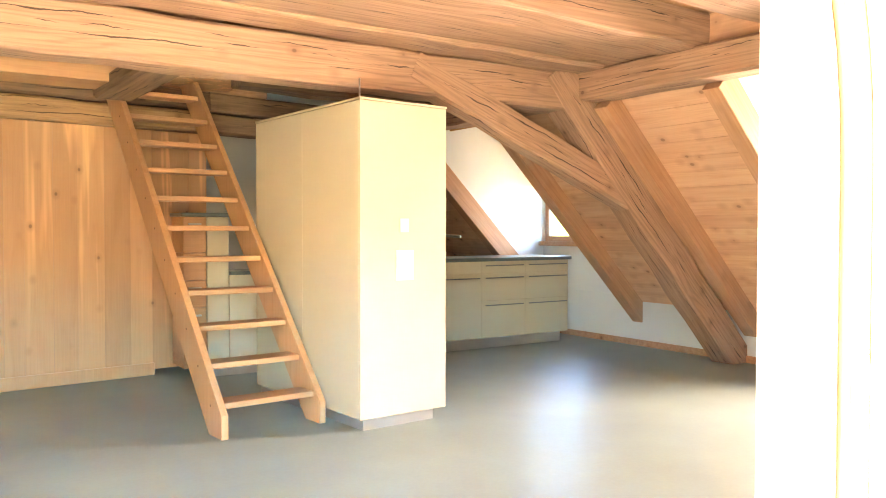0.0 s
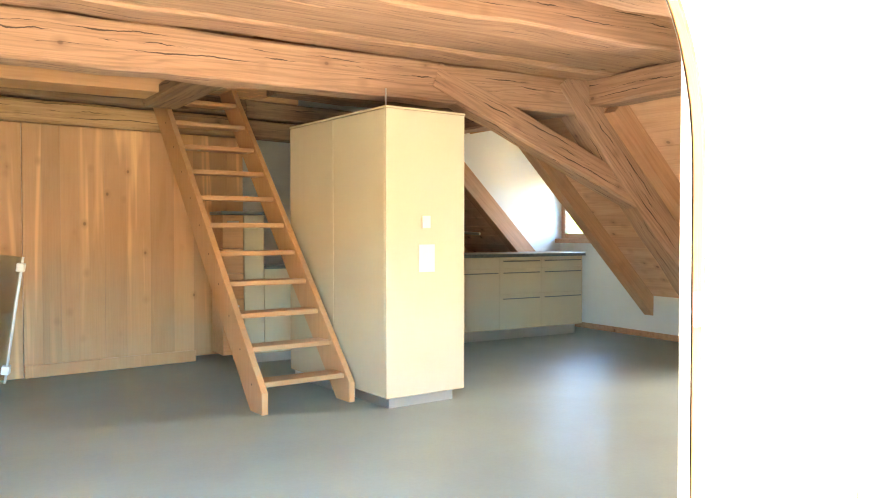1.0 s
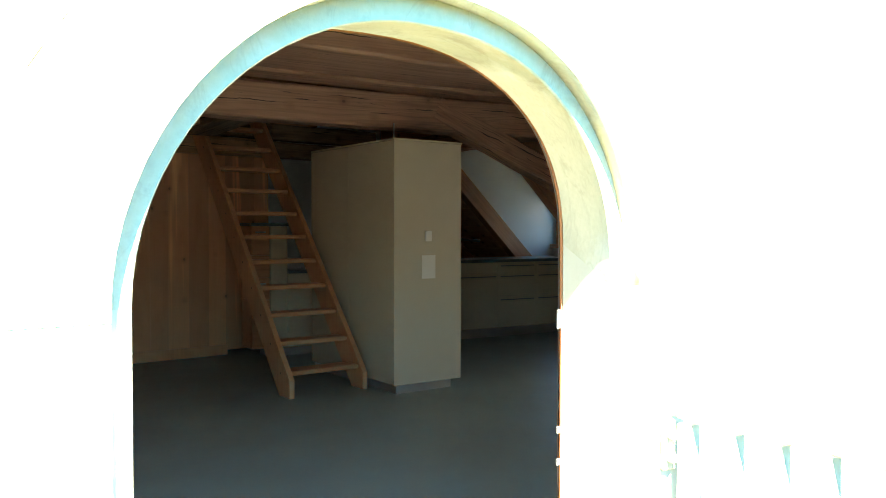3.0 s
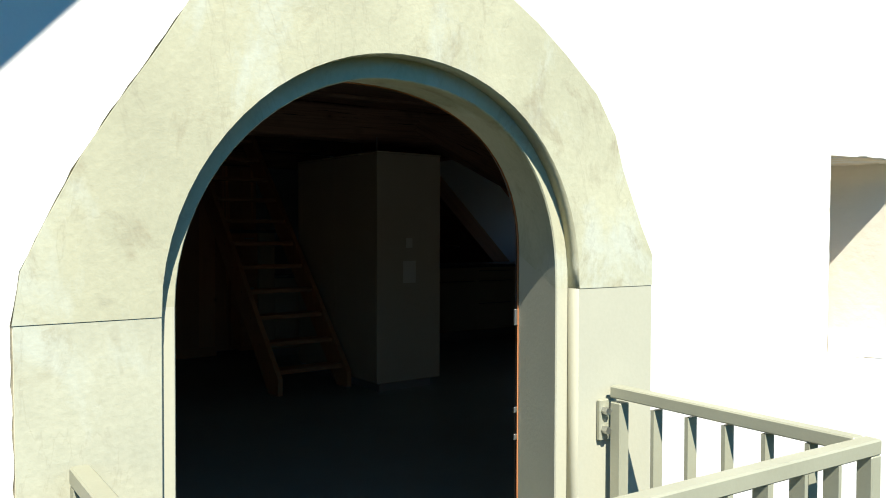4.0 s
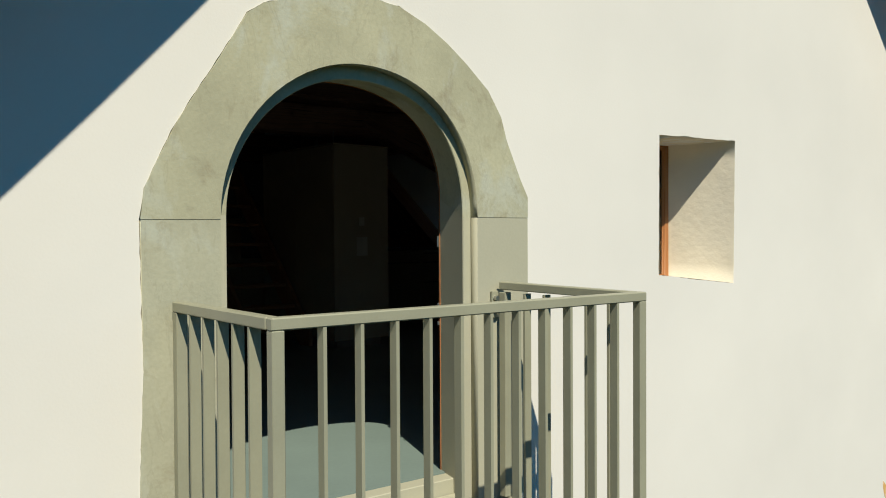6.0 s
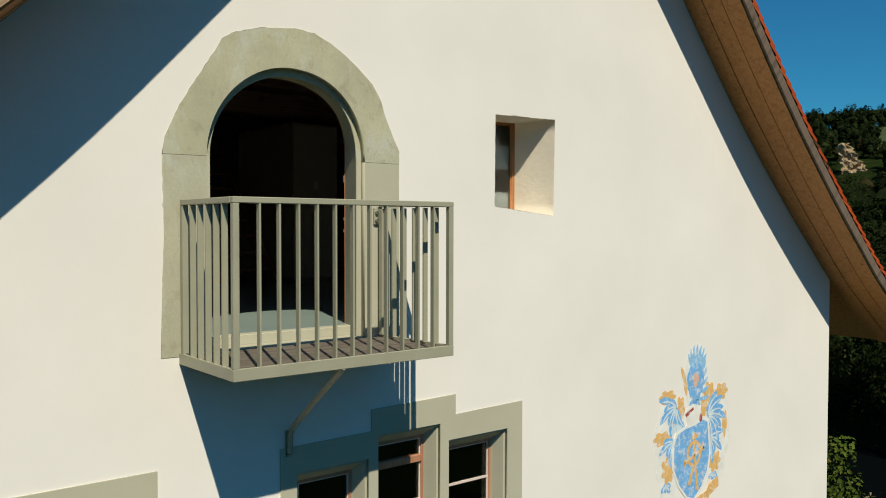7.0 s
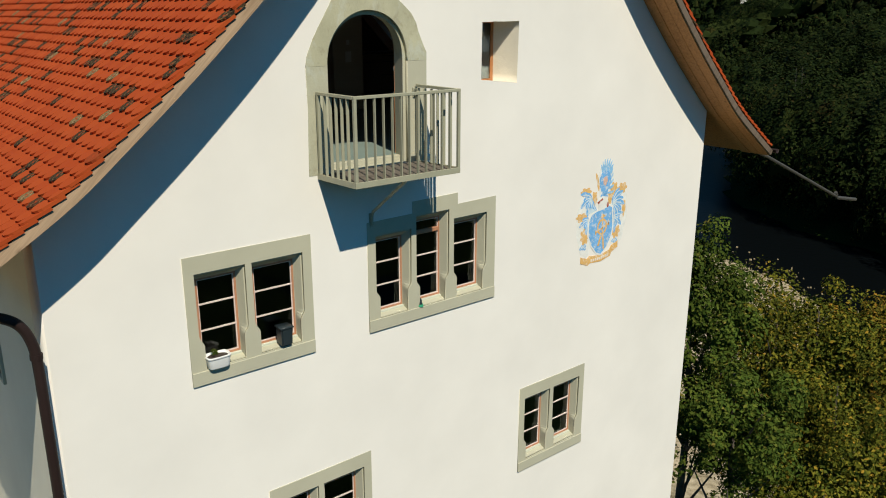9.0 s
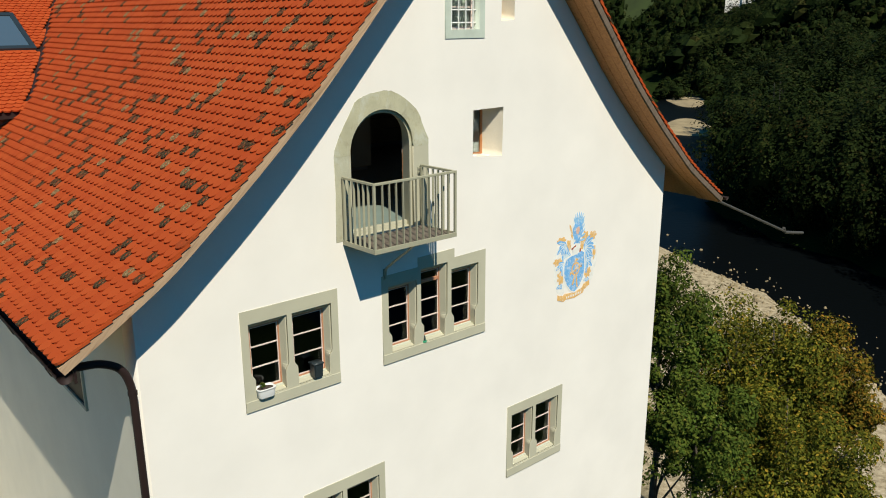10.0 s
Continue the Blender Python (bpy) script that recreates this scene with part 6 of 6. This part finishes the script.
def wood_trees(count, r0, r1, power, near_bank):
    """Woods as leaf clumps: crowns scattered over the slopes across the river."""
    V, F = [], []
    for _ in range(count):
        ang = radians(wrng.uniform(10, 44))
        r = r0 + (r1 - r0) * wrng.random() ** power
        x, y = -7 + r * math.cos(ang), -10 + r * math.sin(ang)
        d, sd = river_side(x, y)
        if d < (6.5 if sd > 0 else 15) or (sd < 0 and r < 95) or (near_bank and d > 70):
            continue
        if meadow(x, y) or (r < 236 and 29.7 < math.degrees(ang) < 36.4):
            continue
        g = land(x, y)
        h = wrng.uniform(7, 14) if r < 170 else wrng.uniform(7, 10)
        if 230 < r < 310 and 25.5 < math.degrees(math.atan2(y + 6.3, x + 3.3)) < 30.5:
            h = wrng.uniform(3, 5)
        w = h * wrng.uniform(0.26, 0.42)
        core, leaves, size = (0.72, 1250, 0.19) if r < 105 else (0.8, 640, 0.24) if r < 200 else (0.9, 240, 0.42)
        leaf_core(V, F, (x, y, g + h * 0.5), (w * core, w * core, h * 0.55 * core), wrng)
        leaf_quads(V, F, (x, y, g + h * 0.5), (w, w, h * 0.55), leaves, size, wrng, soft=0.72)
    return V, F


def meadow(x, y):
    a, r = math.degrees(math.atan2(y + 6.3, x + 3.3)), math.hypot(x + 3.3, y + 6.3)
    if math.hypot(x - FAR_HOUSE[0], y - FAR_HOUSE[1]) < 9.5:
        return True
    if 24.0 < a < 26.6 and 280 < r < 330:
        return True
    return (29.6 < a < 37 and 352 < r < 425) or (19 < a < 24.2 and 340 < r < 400)


V, F = wood_trees(1300, 60, 170, 0.8, True)
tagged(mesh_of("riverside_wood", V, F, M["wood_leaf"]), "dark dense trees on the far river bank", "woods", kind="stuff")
V, F = wood_trees(2600, 150, 470, 0.8, False)
for i in range(300):
    # low trees on the slope before the hillside house, thickest at its foot
    k, w = (wrng.uniform(11, 75), wrng.uniform(-26, 26)) if i > 90 else (wrng.uniform(12, 17), wrng.uniform(-14, 14))
    x, y = FAR_HOUSE[0] - k * 0.883 - w * 0.469, FAR_HOUSE[1] - k * 0.469 + w * 0.883
    h = wrng.uniform(13.5, 15.5) if k < 25 else wrng.uniform(4, 6)
    leaf_core(V, F, (x, y, land(x, y) + h * 0.45), (h * 0.55, h * 0.55, h * 0.5), wrng)
    leaf_quads(V, F, (x, y, land(x, y) + h * 0.45), (h * 0.6, h * 0.6, h * 0.55), 200, 0.36, wrng, soft=0.72)
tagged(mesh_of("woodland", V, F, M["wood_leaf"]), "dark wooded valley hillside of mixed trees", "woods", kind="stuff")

# meadows between the woods, and gravel bars in the river
M["grass"] = plain("meadow_grass", (0.036, 0.056, 0.009), 0.95, 0.3, 0.15, 4, 0.3)
for a0, a1, r0, r1 in ((29.6, 37.0, 352, 425), (19.0, 24.2, 340, 400)):
    V, F = [], []
    for j in range(11):
        for i in range(11):
            a, r = radians(a0 + (a1 - a0) * i / 10), r0 + (r1 - r0) * j / 10
            x, y = -3.3 + r * math.cos(a), -6.3 + r * math.sin(a)
            V.append((x, y, land(x, y) + 0.6))
    F = [(j * 11 + i, j * 11 + i + 1, j * 11 + i + 12, j * 11 + i + 11) for j in range(10) for i in range(10)]
    tagged(mesh_of("meadow", V, F, M["grass"]), "green meadow among the woods on the hillside", "meadow", kind="structure")
for cx, cy, la, lb, turn in ((140, 83.5, 16, 6.0, 34), (187, 114, 16, 6, 36), (225, 140, 14, 5, 40)):
    V, F = [(cx, cy, -18.35)], []
    for k, f in enumerate((0.45, 0.8, 1.0)):
        for i in range(24):
            a = 2 * math.pi * i / 24
            w = f * (1 + 0.12 * math.sin(3 * a + cx))
            u, v = la * w * math.cos(a), lb * w * math.sin(a)
            c, sn = math.cos(radians(turn)), math.sin(radians(turn))
            V.append((cx + u * c - v * sn, cy + u * sn + v * c, (-18.4, -18.55, -18.95)[k]))
    F = [(0, 1 + i, 1 + (i + 1) % 24) for i in range(24)]
    for k in range(2):
        F += [(1 + k * 24 + i, 25 + k * 24 + i, 25 + k * 24 + (i + 1) % 24, 1 + k * 24 + (i + 1) % 24) for i in range(24)]
    tagged(mesh_of("gravel_bar", V, F, M["bar_sand"]), "pale gravel bar lying in the dark river", "gravel", kind="structure")

# bare sandstone face in the wooded hill
ca, cr = radians(25.7), 318
ccx, ccy = -3.3 + cr * math.cos(ca), -6.3 + cr * math.sin(ca)
V, F = [], []
nx, nz = 22, 26
for j in range(nz):
    for i in range(nx):
        f = 1.0 - 0.72 * j / nz
        off = (i / (nx - 1) - 0.5) * 9.5 * f + (j / nz - 0.45) * 4.2
        n3 = noise.noise((off * 0.7, j * 0.31, 1.7)) * 1.3 + noise.noise((off * 2.1, j * 0.9, 4.2)) * 0.5
        edge = 1.6 * noise.noise((j * 0.45, 9.1, (i > nx / 2) * 5.0)) * abs(2 * i / (nx - 1) - 1)
        V.append((ccx - math.sin(ca) * (off + edge) + n3 + j * 0.09, ccy + math.cos(ca) * (off + edge) + n3 + j * 0.04, 19.0 + j * 0.47 + 0.3 * noise.noise((i * 0.6, j * 0.5, 2.0))))
for j in range(nz - 1):
    for i in range(nx - 1):
        F.append((j * nx + i, j * nx + i + 1, (j + 1) * nx + i + 1, (j + 1) * nx + i))
tagged(mesh_of("rock_face", V, F, M["sand_rock"]), "pale yellow sandstone cliff among dark trees", "cliff", kind="structure")

# white house on the hillside
fx, fy = FAR_HOUSE
fz = land(fx, fy) + 0.8
far = empty("hillside_house", (fx, fy, fz), "white hillside house with red hipped roof and balconies", "house")
FM = Matrix.Translation((fx, fy, fz)) @ Matrix.Rotation(radians(27.8 - 90), 4, "Z") @ Matrix.Scale(0.78, 4)
part("wall", box((-10, -4, -5), (10, 6, 8.0), FM), M["render"], far)
part("wing", box((-17, -3, -5), (-10, 4, 5.2), FM), M["render"], far, "low white wing with flat roof")
part("bay", box((-3.2, -6, -5), (2.6, -4, 8.6), FM), M["render"], far)
part("bay", box((5.6, -6, -5), (10.4, -4, 8.6), FM), M["render"], far)
rb = bmesh.new()
v = [rb.verts.new(FM @ Vector(p)) for p in ((-11, -5, 8), (11, -5, 8), (11, 7, 8), (-11, 7, 8), (-6, 1, 11.2), (6, 1, 11.2))]
for q in ((0, 1, 5, 4), (1, 2, 5), (2, 3, 4, 5), (3, 0, 4), (0, 3, 2, 1)):
    rb.faces.new([v[k] for k in q])
part("roof", rb, M["far_roof"], far, "red tiled hipped roof")
for xa, xb in ((-3.6, 3.0), (5.2, 10.8)):
    rb = bmesh.new()
    v = [rb.verts.new(FM @ Vector(p)) for p in ((xa, -6.6, 8.5), (xb, -6.6, 8.5), ((xa + xb) / 2, -6.6, 10.8), (xa, -1, 8.5), (xb, -1, 8.5), ((xa + xb) / 2, -1, 10.8))]
    for q in ((0, 1, 2), (0, 2, 5, 3), (1, 4, 5, 2), (0, 3, 4, 1), (3, 5, 4)):
        rb.faces.new([v[k] for k in q])
    part("gable_roof", rb, M["far_roof"], far, "red tiled gable roof")
for k in range(3):
    for xw in (-8.6, -6.2, -2.2, 0.2, 3.6, 6.4, 8.4):
        yw = -6.03 if (-3.2 < xw < 2.6 or xw > 5.6) else -4.03
        part("window", box((xw, yw, 0.8 + 2.6 * k), (xw + 1.0, yw + 0.1, 2.0 + 2.6 * k), FM), M["dark_glass"], far, "dark window")
    part("balcony", box((2.7, -5.6, 0.2 + 2.6 * k), (5.5, -4, 1.0 + 2.6 * k), FM), M["sky_paint"], far, "pale blue balcony")

# ---- single roof tiles, nearest the corner ----
me = bpy.data.meshes.new("roof_tile")
me.from_pydata(TILE_V, [], TILE_F)
me.materials.append(M["tile_one"])
off = Matrix.Translation(-roof.location)
for m in SINGLE:
    ob = new("roof_tile", me)
    ob.parent = roof
    ob.matrix_local = off @ m
